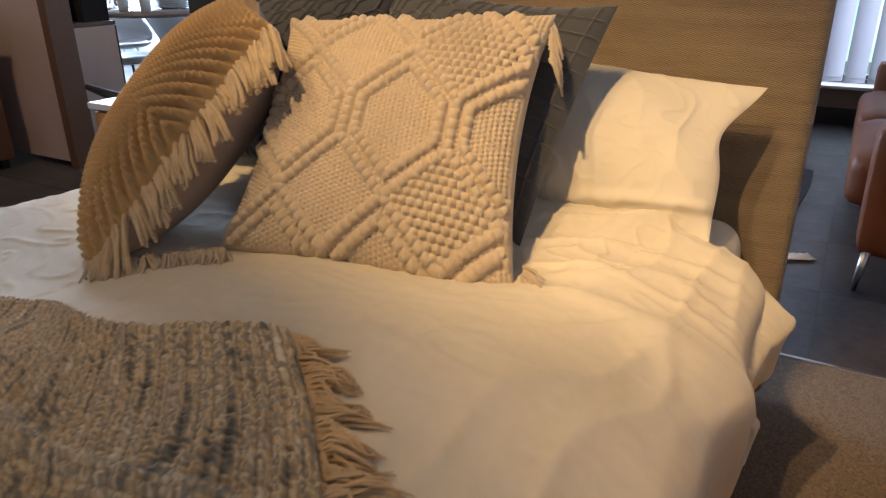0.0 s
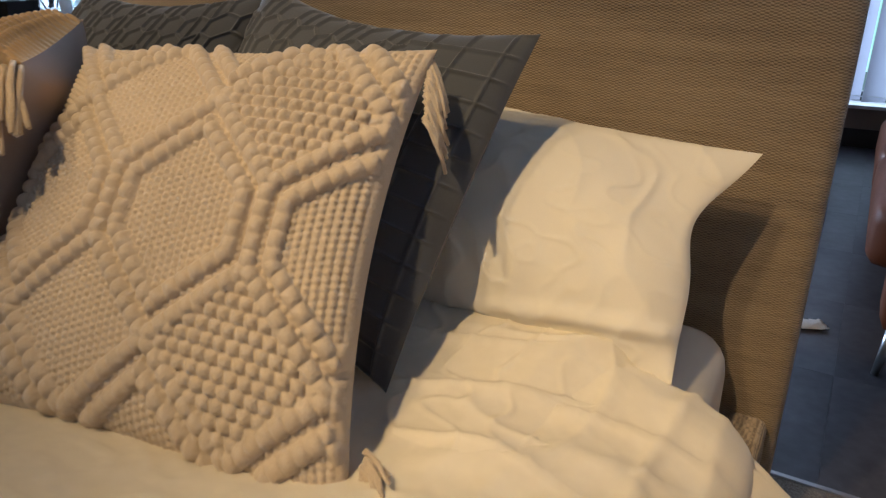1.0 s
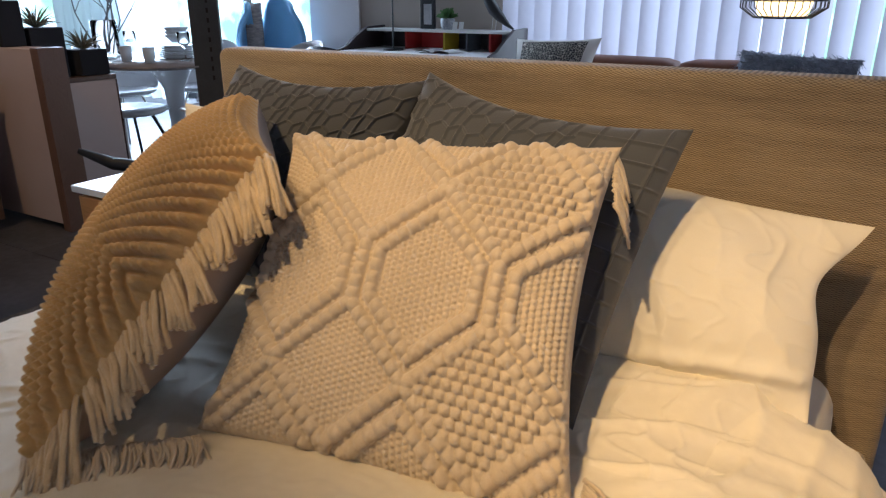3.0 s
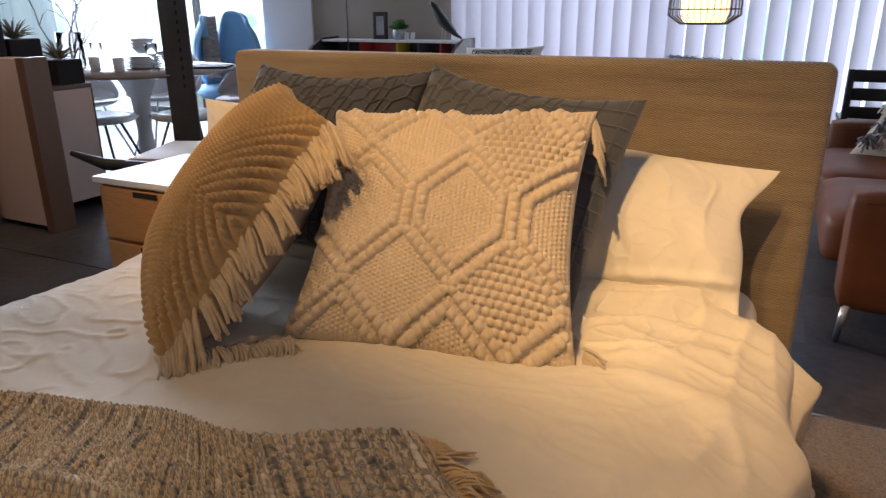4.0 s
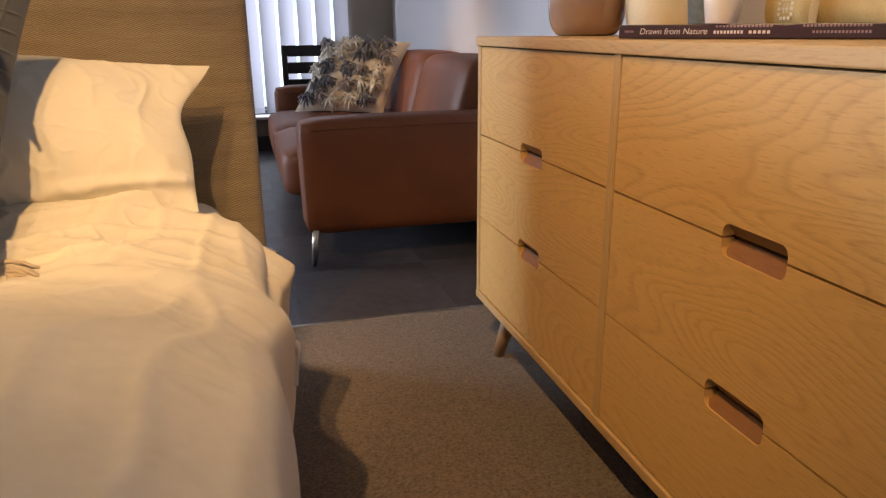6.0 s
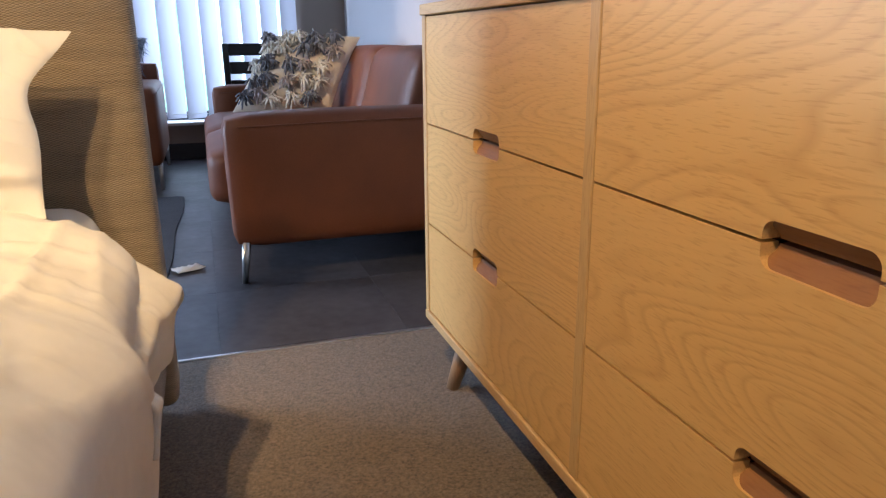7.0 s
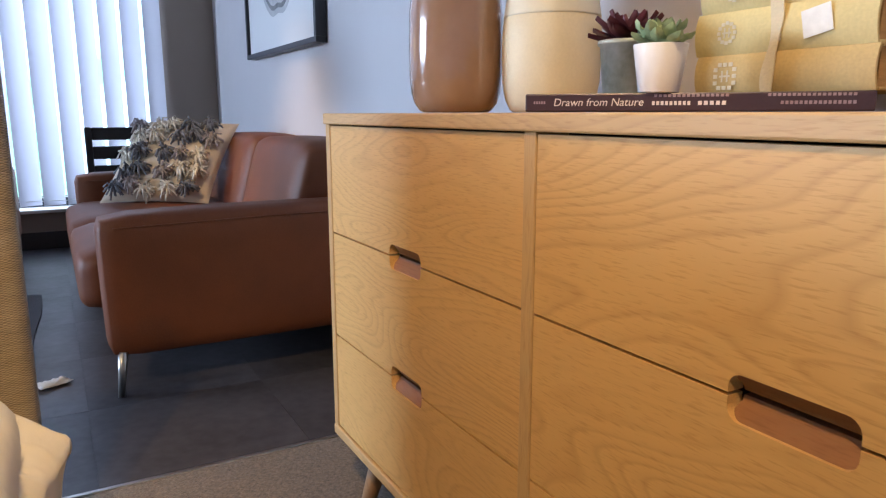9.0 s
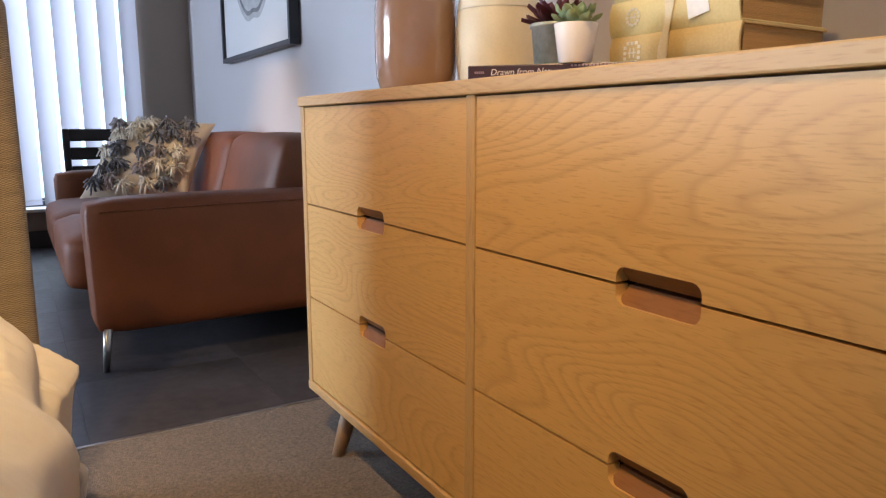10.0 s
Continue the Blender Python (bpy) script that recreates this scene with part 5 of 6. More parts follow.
part("front_cover", grid_mesh(cushion_face(mc, 0.07, 40, 40, 1, 0.04)), IVORY, c1)
part("back_cover", grid_mesh(cushion_face(mc, 0.06, 30, 30, -1, 0.04)), IVORY, c1)
F_ = cushion_face(mc, 0.075, 40, 40, 1, 0.04)[2:37, 4:36]
mp_ = part("pattern", grid_mesh(F_ + np.array((0, -0.006, 0.004))), maze(), c1, "black beaded maze pattern")
FUR = material("blue_grey_fur", (0.20, 0.22, 0.27), 0.9, noise_scale=25, vary=0.4, fine=300, bump=0.4, sheen=0.4)
c2 = thing("cushion", "shaggy blue-grey fur cushion on the window sofa", "cushion")
fc = ((-0.86, 4.26, 0.40), (-0.28, 4.26, 0.40), (-0.22, 4.47, 0.73), (-0.80, 4.47, 0.76))
FF = cushion_face(fc, 0.08, 40, 40, 1, 0.03)
part("cover", grid_mesh(FF), FUR, c2)
part("back_cover", grid_mesh(cushion_face(fc, 0.06, 30, 30, -1, 0.03)), FUR, c2)
bm = bmesh.new()
for i in range(4200):
    a, b = random.randrange(40), random.randrange(40)
    p = Vector(FF[a][b]) + Vector((random.uniform(-0.008, 0.008), 0, random.uniform(-0.008, 0.008)))
    d = Vector((random.uniform(-1, 1), -0.7 + random.uniform(-0.4, 0.4), random.uniform(-0.9, 0.8))).normalized()
    q = p + d * random.uniform(0.025, 0.060)
    w_ = Vector((0.0022, 0, 0.0016))
    vs = [bm.verts.new(x) for x in (p - w_, p + w_, q + Vector((0, 0, -0.012)))]
    bm.faces.new(vs)
tagged(part("fur", bm, FUR, c2, "long shaggy fur"), kind="stuff")

# black slatted chair in the corner
ch = thing("chair", "black wooden chair with a slatted back", "chair", (0.305, 4.52, 0))
for x in (-0.135, 0.115):
    part("back_post", box(x, x + 0.035, -0.02, 0.015, 0.40, 0.70, 0.008), BLACK, ch)
    part("leg", box(x, x + 0.032, -0.02, 0.012, 0, 0.40, 0.004), BLACK, ch)
    part("leg", box(x, x + 0.032, 0.25, 0.28, 0, 0.40, 0.004), BLACK, ch)
for z, h in ((0.632, 0.067), (0.530, 0.068), (0.430, 0.066)):
    part("back_slat", box(-0.10, 0.115, -0.016, 0.010, z, z + h, 0.006), BLACK, ch)
part("seat", box(-0.145, 0.16, -0.015, 0.29, 0.40, 0.425, 0.006), BLACK, ch)

# pendant with a wire cage
GLOW = glowing("lit_pendant_shade", (1.0, 0.72, 0.36), 3.0)
pen = thing("pendant_lamp", "lit pendant lamp in a black wire cage", "lamp", (-0.50, 3.25, 0.965))
part("shade", lathe([(0.0, 0.006), (0.085, 0.006), (0.098, 0.05), (0.098, 0.17), (0.07, 0.21), (0.0, 0.215)], 32), GLOW, pen, "glowing cream inner shade", True)
for i in range(36):
    a = 2 * math.pi * i / 36
    cs, sn = math.cos(a), math.sin(a)
    part("wire", tube([(0.10 * cs, 0.10 * sn, 0.0), (0.150 * cs, 0.150 * sn, 0.035), (0.150 * cs, 0.150 * sn, 0.09), (0.09 * cs, 0.09 * sn, 0.23), (0.02 * cs, 0.02 * sn, 0.30)], 0.0018, None, 5), BLACK, pen, "", True)
for r_, z in ((0.10, 0.0), (0.150, 0.06), (0.09, 0.23)):
    part("ring", tube([(r_ * math.cos(2 * math.pi * i / 32), r_ * math.sin(2 * math.pi * i / 32), z) for i in range(33)], 0.0028, None, 5), BLACK, pen, "", True)
part("cable", tube([(0, 0, 0.28), (0, 0, 1.634)], 0.003, None, 6), BLACK, pen)

# ---- secretary desk by the window wall ----
DESK = material("dark_umber_lacquer", (0.045, 0.034, 0.034), 0.5, noise_scale=6, vary=0.12, fine=160, bump=0.1)
RED = material("red_lacquer", (0.50, 0.035, 0.03), 0.4, bump=0.03)
YELLOW = material("yellow_lacquer", (0.60, 0.42, 0.03), 0.4, bump=0.03)
SLATEP = material("slate_lacquer", (0.10, 0.12, 0.14), 0.4, bump=0.03)
dk = thing("desk", "dark secretary desk with a white top and coloured pigeonholes", "desk", (-2.85, 4.56, 0))
prof_ = [(-0.28, 0.60), (-0.28, 0.68), (-0.18, 0.70), (-0.05, 0.77), (0.08, 0.825), (0.30, 0.83), (0.30, 0.60)]
for x in (-0.60, 0.60):
    bm = prism(prof_, -0.011, 0.011, Matrix(((0, 0, 1, x), (1, 0, 0, 0), (0, 1, 0, 0), (0, 0, 0, 1))))
    part("side_panel", bm, DESK, dk)
part("desktop", box(-0.588, 0.588, -0.29, 0.28, 0.662, 0.676, 0.002), WHITE, dk, "white laminate desktop")
part("apron", box(-0.588, 0.588, -0.285, 0.25, 0.61, 0.660, 0.002), DESK, dk)
part("shelf", box(-0.588, 0.588, 0.06, 0.29, 0.796, 0.812, 0.002), WHITE, dk, "white upper shelf")
part("back_panel", box(-0.588, 0.588, 0.282, 0.296, 0.677, 0.795), DESK, dk)
for x, mt in ((-0.26, RED), (0.06, YELLOW), (0.24, SLATEP), (0.42, RED)):
    part("pigeonhole_wall", box(x, x + 0.012, 0.075, 0.28, 0.677, 0.795), mt, dk)
part("pigeonhole_back", box(-0.24, 0.055, 0.268, 0.28, 0.677, 0.795), RED, dk)
for x in (-0.56, 0.56):
    for y in (-0.24, 0.26):
        part("leg", box(x - 0.014, x + 0.014, y - 0.014, y + 0.014, 0, 0.61, 0.003), STEEL, dk)
ST = 0.8125
bird = thing("bird_figure", "black wooden bird figure on thin wire legs", "figurine", (-2.46, 4.76, ST))
P_ = [(-0.115, 0, 0.245), (-0.095, 0, 0.252), (-0.07, 0, 0.235), (-0.04, 0, 0.19), (0.0, 0, 0.135), (0.05, 0, 0.085), (0.11, 0, 0.035), (0.15, 0, 0.012)]
part("body", tube(P_, [0.004, 0.020, 0.022, 0.036, 0.042, 0.032, 0.014, 0.006], None, 16), BLACK, bird, "", True)
for x in (-0.015, 0.012):
    part("leg", tube([(x, 0, 0.0), (x + 0.012, 0, 0.11)], 0.0022, None, 5), STEEL, bird)
GRASS_POT = material("grey_patterned_pot", (0.42, 0.44, 0.46), 0.6, second=(0.18, 0.19, 0.21), noise_scale=60, fine=120, bump=0.1)
gp = thing("potted_plant", "bushy green plant in a grey patterned pot", "plant", (-2.82, 4.75, ST))
part("pot", lathe([(0, 0), (0.040, 0), (0.050, 0.03), (0.050, 0.07), (0.046, 0.075), (0.0, 0.07)], 24), GRASS_POT, gp, "", True)
bm = bmesh.new()
for i in range(220):
    a, e = random.uniform(0, 6.28), random.uniform(0.2, 1.3)
    d = Vector((math.cos(a) * math.cos(e), math.sin(a) * math.cos(e), math.sin(e)))
    p, q = Vector((0, 0, 0.07)) + d * 0.02, Vector((0, 0, 0.07)) + d * random.uniform(0.05, 0.085)
    w_ = d.orthogonal().normalized() * 0.004
    bm.faces.new([bm.verts.new(x) for x in (p - w_, p + w_, q + w_ * 1.4, q - w_ * 1.4)])
tagged(part("foliage", bm, LEAF, gp), kind="stuff")
pf = thing("photo_frame", "black and silver lattice photo frame", "frame", (-2.99, 4.76, ST))
for x0, x1, z0, z1 in ((-0.06, -0.035, 0, 0.2), (0.035, 0.06, 0, 0.2), (-0.035, 0.035, 0, 0.03), (-0.035, 0.035, 0.17, 0.2)):
    part("frame", box(x0, x1, -0.012, 0.012, z0, z1, 0.004), BLACK, pf)
part("picture", box(-0.035, 0.035, -0.004, 0.004, 0.03, 0.17), INK_PALE, pf, "faded grey picture")
for x in (-2.735, -2.685):
    cd_ = thing("card", "small white card standing on the desk", "card", (x, 4.70, ST), group="white cards")
    bm = box(-0.018, 0.018, -0.001, 0.001, 0, 0.055)
    bm.transform(pose(0, 0, 0, -12, 0, 0))
    part("sheet", bm, WHITE, cd_)
lampd = thing("desk_lamp", "slim black desk lamp on a round base", "lamp", (-3.12, 4.50, 0.677))
part("base", lathe([(0, 0), (0.075, 0), (0.07, 0.012), (0, 0.014)], 28), BLACK, lampd, "", True)
part("stem", tube([(0, 0, 0.01), (0, 0, 0.50)], 0.006, None, 8), BLACK, lampd)
part("head", lathe([(0.0, 0.50), (0.06, 0.47), (0.065, 0.46), (0.02, 0.52), (0, 0.53)], 24), BLACK, lampd, "", True)
mg = thing("magazine", "open magazine lying on the desktop", "magazine", (-2.72, 4.46, 0.677))
for x0, x1, s_ in ((-0.14, 0, 1), (0, 0.14, -1)):
    P = np.zeros((2, 8, 3))
    xx = np.linspace(x0, x1, 8)
    P[:, :, 0] = xx
    P[0, :, 1], P[1, :, 1] = -0.09, 0.09
    P[:, :, 2] = 0.004 + 0.016 * np.sin(np.clip(np.abs(xx) / 0.14, 0, 1) * math.pi)
    part("page", grid_mesh(P), INK_PALE if s_ > 0 else PRINT, mg)
SHELLG = material("charcoal_shell", (0.06, 0.06, 0.065), 0.55, fine=200, bump=0.1)


def shell_chair(m, mat, label, leg_mat, backed=True):
    """A moulded tub chair on thin legs; local front is -y."""
    c = thing("chair", label, "chair", group="moulded shell chairs")
    c.matrix_basis = m
    nu, nv = 25, 16
    P = np.zeros((nv, nu, 3))
    for j in range(nv):
        t = j / (nv - 1)
        for i in range(nu):
            a = math.pi * (i / (nu - 1)) * 1.25 - math.pi * 0.125
            hgt = 0.40 + (0.27 * (math.sin(math.pi * i / (nu - 1)) ** 0.8) + 0.07) * t ** 2.2
            r = 0.06 + 0.19 * min(1, t * 1.5) + 0.03 * t
            P[j, i] = (r * math.cos(a), r * math.sin(a) * 0.95, hgt)
    if backed:
        o = part("shell", grid_mesh(P), mat, c, "moulded seat shell")
        o.modifiers.new("thickness", 'SOLIDIFY').thickness = 0.008
    part("seat", lathe([(0, 0.395), (0.20, 0.40), (0.235, 0.42), (0.20, 0.435), (0, 0.43)], 28), mat, c, "", True)
    for x in (-1, 1):
        for y in (-1, 1):
            part("leg", tube([(x * 0.21, y * 0.20, 0), (x * 0.09, y * 0.08, 0.40)], 0.008, None, 8), leg_mat, c)
    return c


shell_chair(pose(-3.18, 4.05, 0, 0, 0, 175), SHELLG, "charcoal moulded chair tucked at the desk", STEEL)

# ---- bedside ----
OAK_WARM = wood_material("warm_oak", (0.56, 0.27, 0.085), (0.30, 0.12, 0.035), "x", 0.5, 2.0)
ns = thing("nightstand", "oak nightstand with a white top and two drawers", "nightstand", (-1.845, 1.56, 0.004))
part("top", box(-0.215, 0.215, -0.21, 0.19, 0.522, 0.542, 0.003), WHITE, ns, "white lacquered top")
part("body", box(-0.205, 0.205, -0.185, 0.185, 0.15, 0.521, 0.003), OAK_WARM, ns)
for z in (0.165, 0.345):
    d = part("drawer", box(-0.195, 0.195, -0.204, -0.186, z, z + 0.168, 0.003), OAK_WARM, ns, "warm oak drawer front")
    # flat black plate: the grip's shade as colour, no cut-out
    part("grip", box(-0.05, 0.05, -0.2065, -0.2045, z + 0.145, z + 0.162, 0.0005), SHADE_BLACK, d)
for x in (-0.17, 0.17):
    for y in (-0.15, 0.15):
        part("leg", tube([(x * 1.06, y * 1.06, 0), (x, y, 0.15)], [0.012, 0.02], None, 12), OAK_UP, ns, "", True)

# ---- dining corner ----
WALNUT_DARK = wood_material("dark_walnut", (0.085, 0.045, 0.028), (0.04, 0.02, 0.012), "z", 0.5)
WALNUT_POST = wood_material("reddish_walnut", (0.14, 0.070, 0.042), (0.05, 0.022, 0.014), "z", 0.5, 3.0)
SIDE_WHITE = material("pale_brown_panel", (0.46, 0.345, 0.30), 0.6, noise_scale=3, vary=0.04, fine=200, bump=0.05)


def sideboard(x0, x1, y0, y1, h, label, top_mat, post=0.045):
    s = thing("sideboard", label, "sideboard", ((x0 + x1) / 2, (y0 + y1) / 2, 0), group="planter sideboards")
    a, b = (x1 - x0) / 2, (y1 - y0) / 2
    part("top", box(-a, a + 0.002, -b, b, h - 0.022, h, 0.003), top_mat, s, "thin top board")
    part("body", box(-a, a, -b, b - post - 0.001, 0.06, h - 0.023, 0.003), SIDE_WHITE, s, "pinkish grey painted panel")
    part("end_post", box(-a, a + 0.004, b - post, b, 0.0, h - 0.023, 0.003), WALNUT_DARK, s, "walnut end post")
    return s


tall = thing("sideboard", "tall pinkish grey panelled sideboard with a walnut end post", "sideboard", (-3.80, 2.095, 0), group="planter sideboards")
part("body", box(-0.60, 0.472, -0.058, 0.060, 0.03, 0.826, 0.003), SIDE_WHITE, tall, "pinkish grey painted panel")
part("end_post", box(0.473, 0.530, -0.064, 0.060, 0.0, 0.832, 0.004), WALNUT_POST, tall, "walnut end post with dark knots")
cab = thing("cabinet", "dark reddish walnut cabinet beside the tall sideboard", "cabinet", (-4.05, 1.70, 0))
part("body", box(-0.45, 0.47, -0.20, 0.21, 0.05, 0.70, 0.006), WALNUT_POST, cab)
part("top", box(-0.46, 0.48, -0.21, 0.22, 0.701, 0.722, 0.004), WALNUT_POST, cab)
for x in (-0.40, 0.42):
    for y in (-0.16, 0.17):
        part("foot", box(x - 0.02, x + 0.02, y - 0.02, y + 0.02, 0, 0.049, 0.003), BLACK, cab)
sideboard(-4.45, -3.50, 2.16, 2.55, 0.668, "low pinkish grey sideboard with a walnut top", WALNUT_DARK, 0.006)
PLANT_BLACK = material("matt_black_planter", (0.008, 0.008, 0.012), 0.95, fine=200, bump=0.1)
SPIKE = material("dry_air_plant", (0.16, 0.12, 0.09), 0.7, second=(0.10, 0.13, 0.08), noise_scale=20, fine=100, bump=0.1)


def planter(x, y, z, w, h, label):
    t = thing("potted_plant", label, "plant", (x, y, z), group="black planters")
    part("pot", box(-w / 2, w / 2, -w / 2, w / 2, 0, h, 0.006), PLANT_BLACK, t, "square matt black planter")
    bm = bmesh.new()
    for i in range(44):
        a, e = random.uniform(0, 6.28), random.uniform(0.15, 1.3)
        d = Vector((math.cos(a) * math.cos(e), math.sin(a) * math.cos(e), math.sin(e)))
        L_ = random.uniform(0.07, 0.13)
        tube([Vector((0, 0, h)) + d * 0.01, Vector((0, 0, h)) + d * L_ * 0.6 + Vector((0, 0, 0.006)), Vector((0, 0, h)) + d * L_ - Vector((0, 0, 0.012 * random.random()))], [0.004, 0.003, 0.0008], bm, 4)
    tagged(part("spiky_leaves", bm, SPIKE, t), kind="stuff")


planter(-3.60, 2.46, 0.668, 0.155, 0.125, "spiky air plant in a low black planter")
planter(-3.64, 2.26, 0.668, 0.17, 0.235, "spiky air plant in a tall black planter")
planter(-3.60, 2.096, 0.8265, 0.112, 0.20, "spiky air plant in a tall black planter on the tall sideboard")

TABLE_W = material("white_tulip_lacquer", (0.70, 0.72, 0.74), 0.25, noise_scale=3, vary=0.03, fine=200, bump=0.02)
TABLE_T = material("grey_wood_top", (0.30, 0.26, 0.25), 0.25, noise_scale=5, vary=0.2, fine=120, bump=0.05, stretch=(1, 6, 1))
TX, TY, TZ = -3.88, 3.20, 0.685
tb = thing("dining_table", "round pedestal dining table with a dark wood top", "table", (TX, TY, 0))
part("tabletop", lathe([(0, TZ - 0.022), (0.58, TZ - 0.022), (0.62, TZ - 0.008), (0.62, TZ), (0, TZ)], 64), TABLE_T, tb, "thin grey-brown wood top", True)
part("pedestal", lathe([(0, 0), (0.26, 0), (0.25, 0.012), (0.12, 0.04), (0.055, 0.15), (0.045, 0.30), (0.06, 0.50), (0.14, TZ - 0.03), (0.18, TZ - 0.023), (0, TZ - 0.023)], 40), TABLE_W, tb, "white tulip pedestal", True)
shell_chair(pose(-3.86, 2.84, 0, 0, 0, 200), TABLE_W, "white round stool tucked under the dining table", BLACK, False)
shell_chair(pose(-3.46, 3.18, 0, 0, 0, 200), TABLE_W, "white round stool beside the dining table", BLACK, False)
shell_chair(pose(-4.62, 3.35, 0, 0, 0, 100), TABLE_W, "white moulded dining chair beside the round table", STEEL)
shell_chair(pose(-3.70, 4.02, 0, 0, 0, -20), material("greige_shell", (0.42, 0.37, 0.35), 0.6, bump=0.05), "greige moulded dining chair behind the round table", STEEL)
shell_chair(pose(-4.35, 3.85, 0, 0, 0, 25), TABLE_W, "white moulded dining chair near the shop window", STEEL)
CHINA = material("pale_blue_china", (0.58, 0.62, 0.66), 0.3, noise_scale=8, vary=0.05, fine=200, bump=0.03)
pl = thing("plate_stack", "stack of pale blue plates and bowls", "tableware", (-3.82, 3.22, TZ + 0.001))
for i in range(6):
    part("plate", lathe([(0, 0.012 * i), (0.07, 0.012 * i), (0.125 - 0.004 * i, 0.012 * i + 0.014), (0.12 - 0.004 * i, 0.012 * i + 0.017), (0, 0.012 * i + 0.004)], 32), CHINA, pl, "", True)
for i in range(3):
    part("bowl", lathe([(0, 0.09 + 0.022 * i), (0.035, 0.09 + 0.022 * i), (0.075, 0.135 + 0.022 * i), (0.072, 0.136 + 0.022 * i), (0, 0.096 + 0.022 * i)], 32), CHINA, pl, "", True)


def glass_cup(x, y, label, stem):
    g = thing("drinking_glass", label, "glass", (x, y, TZ + 0.001), group="glasses on the dining table")
    p = [(0, 0), (0.03, 0), (0.03, 0.004), (0.004, 0.008), (0.004, 0.07), (0.034, 0.10), (0.036, 0.16), (0.034, 0.16), (0.030, 0.10), (0, 0.08)] if stem else [(0, 0), (0.028, 0), (0.033, 0.085), (0.031, 0.085), (0.026, 0.006), (0, 0.006)]
    part("bowl", lathe(p, 24), GLASS if stem else CHINA, g, "", True)


glass_cup(-3.88, 2.90, "pale tumbler on the dining table", False)
glass_cup(-3.68, 2.90, "pale tumbler beside the plate stack", False)
glass_cup(-3.62, 3.10, "stemmed clear glass on the dining table", True)
glass_cup(-4.02, 3.04, "stemmed clear glass beside the tumblers", True)
tr_ = thing("tray", "dark rectangular place mat on the dining table", "place mat", (-3.50, 3.40, TZ + 0.001), 30)
part("mat", box(-0.16, 0.16, -0.11, 0.11, 0, 0.012, 0.003), PLANT_BLACK, tr_)

# branch arrangement in a glass vase
BRANCH = material("grey_branch", (0.16, 0.15, 0.15), 0.8, noise_scale=30, vary=0.2, fine=200, bump=0.3)
bv = thing("branch_vase", "bare grey branches in a clear glass vase", "vase", (-4.22, 3.02, TZ + 0.001))
part("vase", lathe([(0, 0), (0.07, 0), (0.075, 0.01), (0.075, 0.22), (0.071, 0.22), (0.070, 0.012), (0, 0.012)], 32), GLASS, bv, "clear glass cylinder", True)
for i in range(9):
    bm = bmesh.new()
    p = Vector((random.uniform(-0.03, 0.03), random.uniform(-0.03, 0.03), 0.02))
    d = Vector((random.uniform(-0.5, 0.5), random.uniform(-0.5, 0.5), 1)).normalized()
    pts = [p.copy()]
    for k in range(8):
        d = (d + Vector((random.uniform(-0.35, 0.35), random.uniform(-0.35, 0.35), random.uniform(-0.1, 0.2)))).normalized()
        p = p + d * 0.105
        pts.append(p.copy())
        if k > 1:
            e = (d + Vector((random.uniform(-1, 1), random.uniform(-1, 1), random.uniform(-0.2, 0.6)))).normalized()
            tube([p, p + e * 0.09, p + e * 0.16 + Vector((0, 0, -0.03))], [0.003, 0.0022, 0.001], bm, 4)
    tube(pts, [0.005 - 0.0004 * k for k in range(9)], bm, 5)
    part("branch", bm, BRANCH, bv, "bare twiggy branch")

# dark perforated steel post
POST = material("dark_steel_post", (0.07, 0.066, 0.062), 0.55, 0.4, noise_scale=8, vary=0.2, fine=150, bump=0.2)
po = tagged(part("steel_post", box(-0.075, 0.075, -0.03, 0.03, 0, 2.6, 0.004), POST, None, at=pose(-3.30, 2.99, 0, 0, 0, 40)), "dark steel post with a row of punched holes", "post", kind="structure")
me_h = box(-0.006, 0.006, -0.0325, -0.0305, -0.012, 0.012)
hm = bpy.data.meshes.new("hole")
me_h.to_mesh(hm)
me_h.free()
hm.materials.append(SHADE_BLACK)
# slots are black plates on the face, painting the holes' darkness
for i in range(26):
    part("slot", hm, None, po, at=pose(0.02, 0, 0.62 + i * 0.05))

# blue wing chair with a plaid
BLUE = material("sky_blue_felt", (0.20, 0.42, 0.64), 0.9, noise_scale=6, vary=0.08, fine=300, bump=0.3, sheen=0.3)
PLAID = material("brown_plaid", (0.34, 0.29, 0.26), 0.95, second=(0.13, 0.11, 0.11), noise_scale=14, fine=40, bump=0.3, stretch=(1, 1, 4))
wc = thing("armchair", "sky-blue felt wing chair with a plaid over it", "armchair", (-4.34, 4.56, 0), 52)
nu, nv = 30, 26
P = np.zeros((nv, nu, 3))
for j in range(nv):
    t = j / (nv - 1)
    for i in range(nu):
        s = i / (nu - 1)
        a = math.pi * (1.15 * s - 0.075)
        bulge = 0.215 + 0.06 * math.sin(math.pi * min(1, t * 1.1)) - 0.10 * max(0, t - 0.75)
        low = 0.36 + 0.14 * abs(2 * s - 1)
        hi = 1.03 - 0.10 * abs(2 * s - 1) ** 3 - 0.30 * math.exp(-((s - 0.62) / 0.10) ** 2)
        P[j, i] = (bulge * math.cos(a), bulge * math.sin(a), low + (hi - low) * t)
o = part("shell", grid_mesh(P), BLUE, wc, "tall curved wing shell")
o.modifiers.new("thickness", 'SOLIDIFY').thickness = 0.035
part("seat", lathe([(0, 0.33), (0.24, 0.34), (0.28, 0.39), (0.24, 0.44), (0, 0.45)], 32), BLUE, wc, "", True)
part("swivel_base", lathe([(0, 0), (0.25, 0), (0.24, 0.012), (0.03, 0.03), (0.025, 0.33), (0, 0.33)], 24), STEEL, wc, "", True)
P = np.zeros((20, 8, 3))
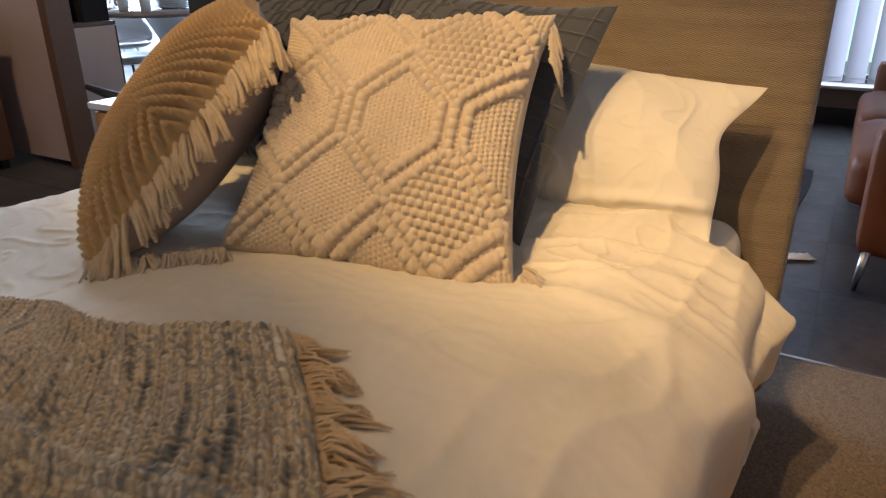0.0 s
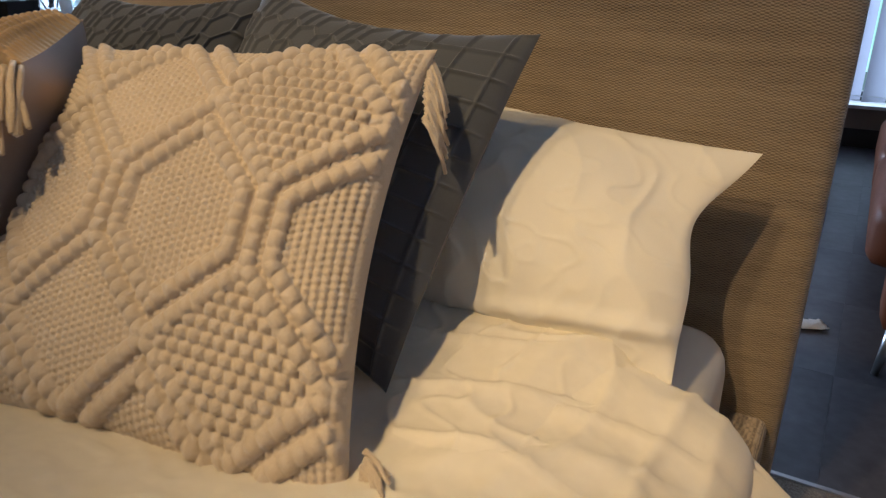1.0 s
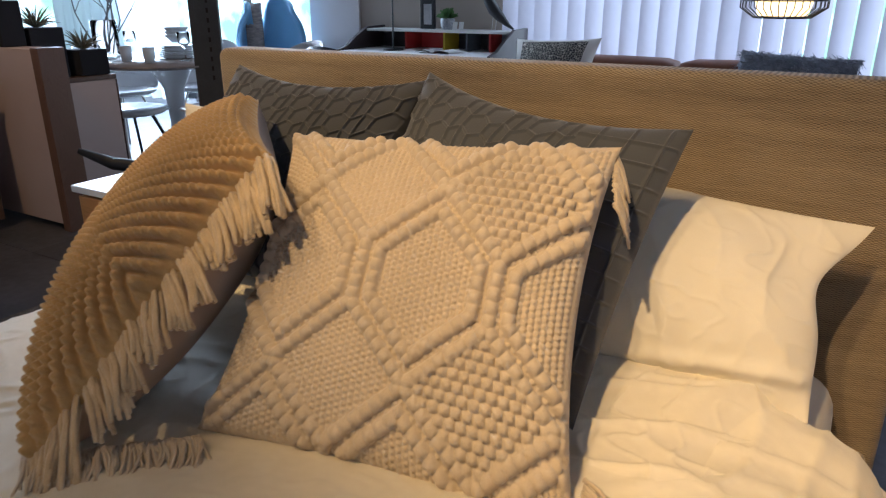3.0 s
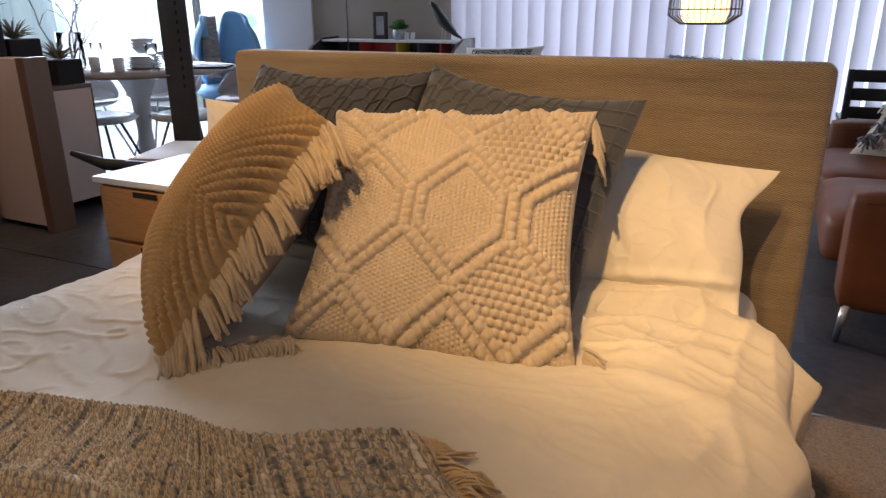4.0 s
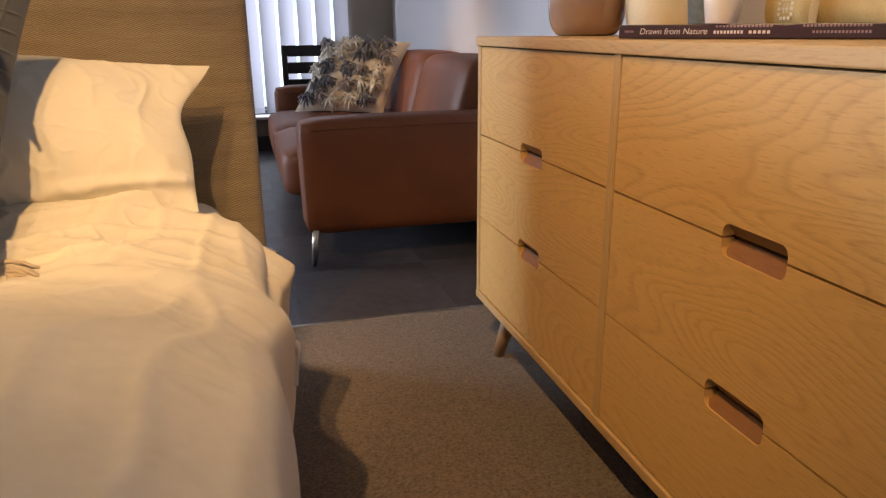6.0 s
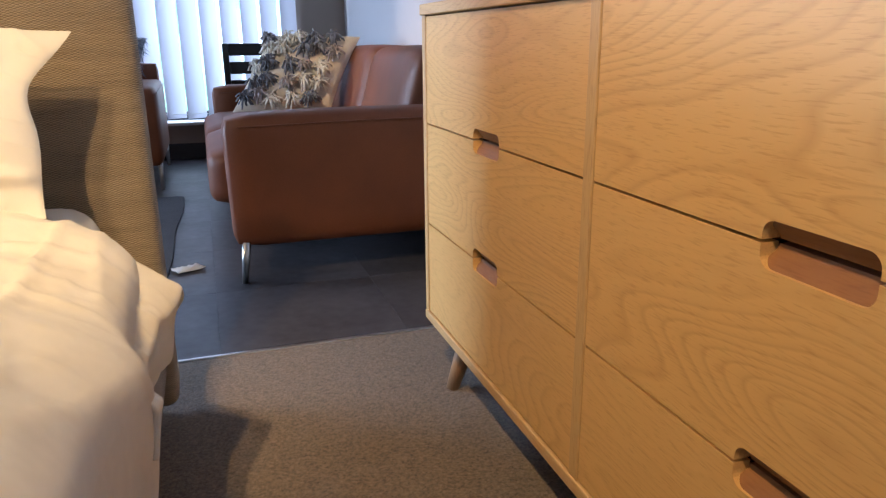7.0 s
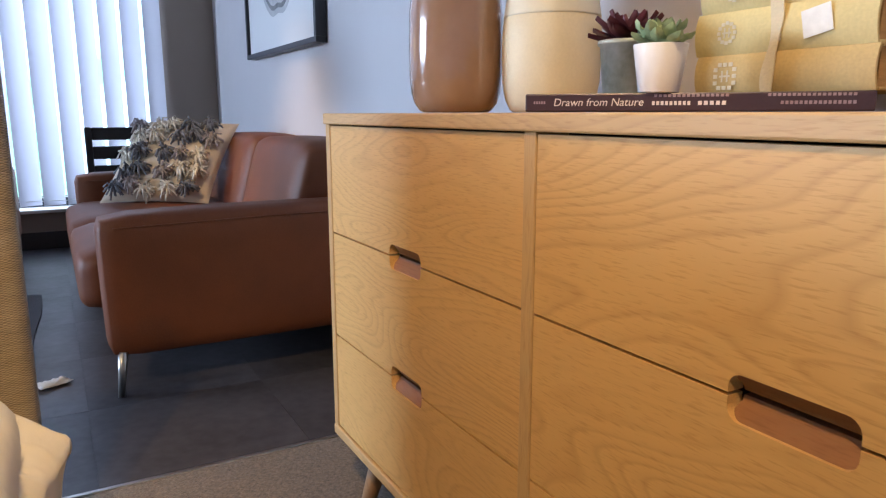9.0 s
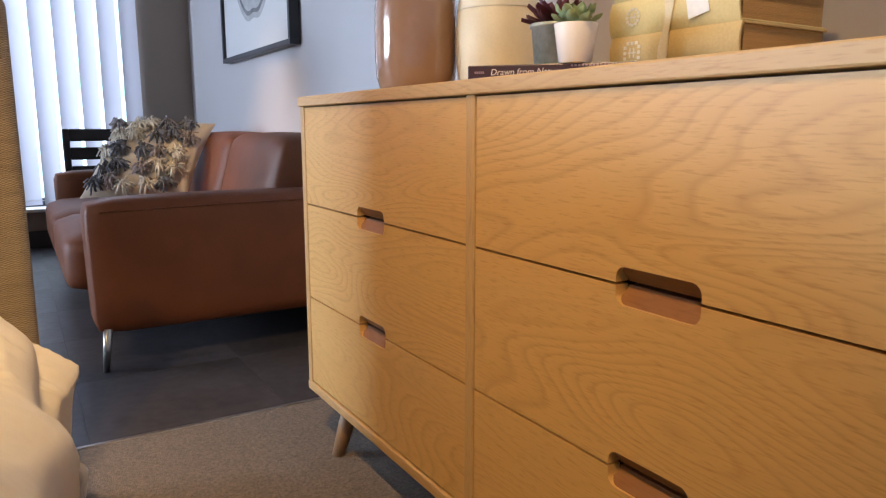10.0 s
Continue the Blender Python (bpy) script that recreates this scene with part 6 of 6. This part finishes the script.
for j in range(20):
    for i in range(8):
        t = j / 19
        P[j, i] = (-0.10 + 0.13 * (i / 7 - 0.5) - 0.03 * t, 0.21 - 0.24 * t + 0.008 * math.sin(i * 2.0), 0.98 - 0.48 * t + 0.004 * math.sin(j * 1.7 + i))
pd_ = tagged(part("blanket", grid_mesh(P), PLAID, None, at=pose(-4.34, 4.56, 0, 0, 0, 52)), "brown plaid blanket draped over the wing chair", "blanket")
pd_.modifiers.new("thickness", 'SOLIDIFY').thickness = 0.012

# dark lounge chair behind the nightstand
lc = thing("lounge_chair", "low dark lounge chair with a tan leather seat", "chair", (-2.52, 2.28, 0), 20)
TANSEAT = material("tan_seat_leather", (0.42, 0.26, 0.15), 0.5, noise_scale=8, vary=0.12, fine=260, bump=0.2)
part("seat", box(-0.24, 0.24, -0.22, 0.24, 0.37, 0.43, 0.02, 3), TANSEAT, lc, "tan leather seat pad", True)
part("shell", box(-0.27, 0.27, -0.25, 0.27, 0.34, 0.369, 0.012, 3), BLACK, lc, "", True)
part("arm", tube([(-0.45, -0.26, 0.46), (-0.32, -0.24, 0.41), (-0.05, -0.27, 0.40), (0.25, -0.22, 0.44)], [0.012, 0.026, 0.026, 0.012], None, 10), BLACK, lc, "curved dark arm", True)
for x in (-0.2, 0.2):
    for y in (-0.2, 0.2):
        part("leg", tube([(x * 1.2, y * 1.2, 0), (x, y, 0.345)], 0.012, None, 8), BLACK, lc)

# ---- floor tiles ----
T_ = 0.457
def tile_mesh(w, h):
    me = bpy.data.meshes.new("tile")
    b_ = box(0.0003, w - 0.0003, 0.0003, h - 0.0003, -0.0038, 0.0, 0.0003, 1)
    b_.to_mesh(me)
    b_.free()
    me.materials.append(VINYL)
    return me


TM = {}
y = 1.785
while y < YW - 0.02:
    h = min(T_, YW - 0.017 - y)
    x = XR - 0.016
    while x > -4.5:
        w = T_
        key = round(h, 3)
        if key not in TM:
            TM[key] = tile_mesh(w, h)
        part("tile", TM[key], None, floor, at=pose(x - w, y, 0))
        x -= w
    y += T_
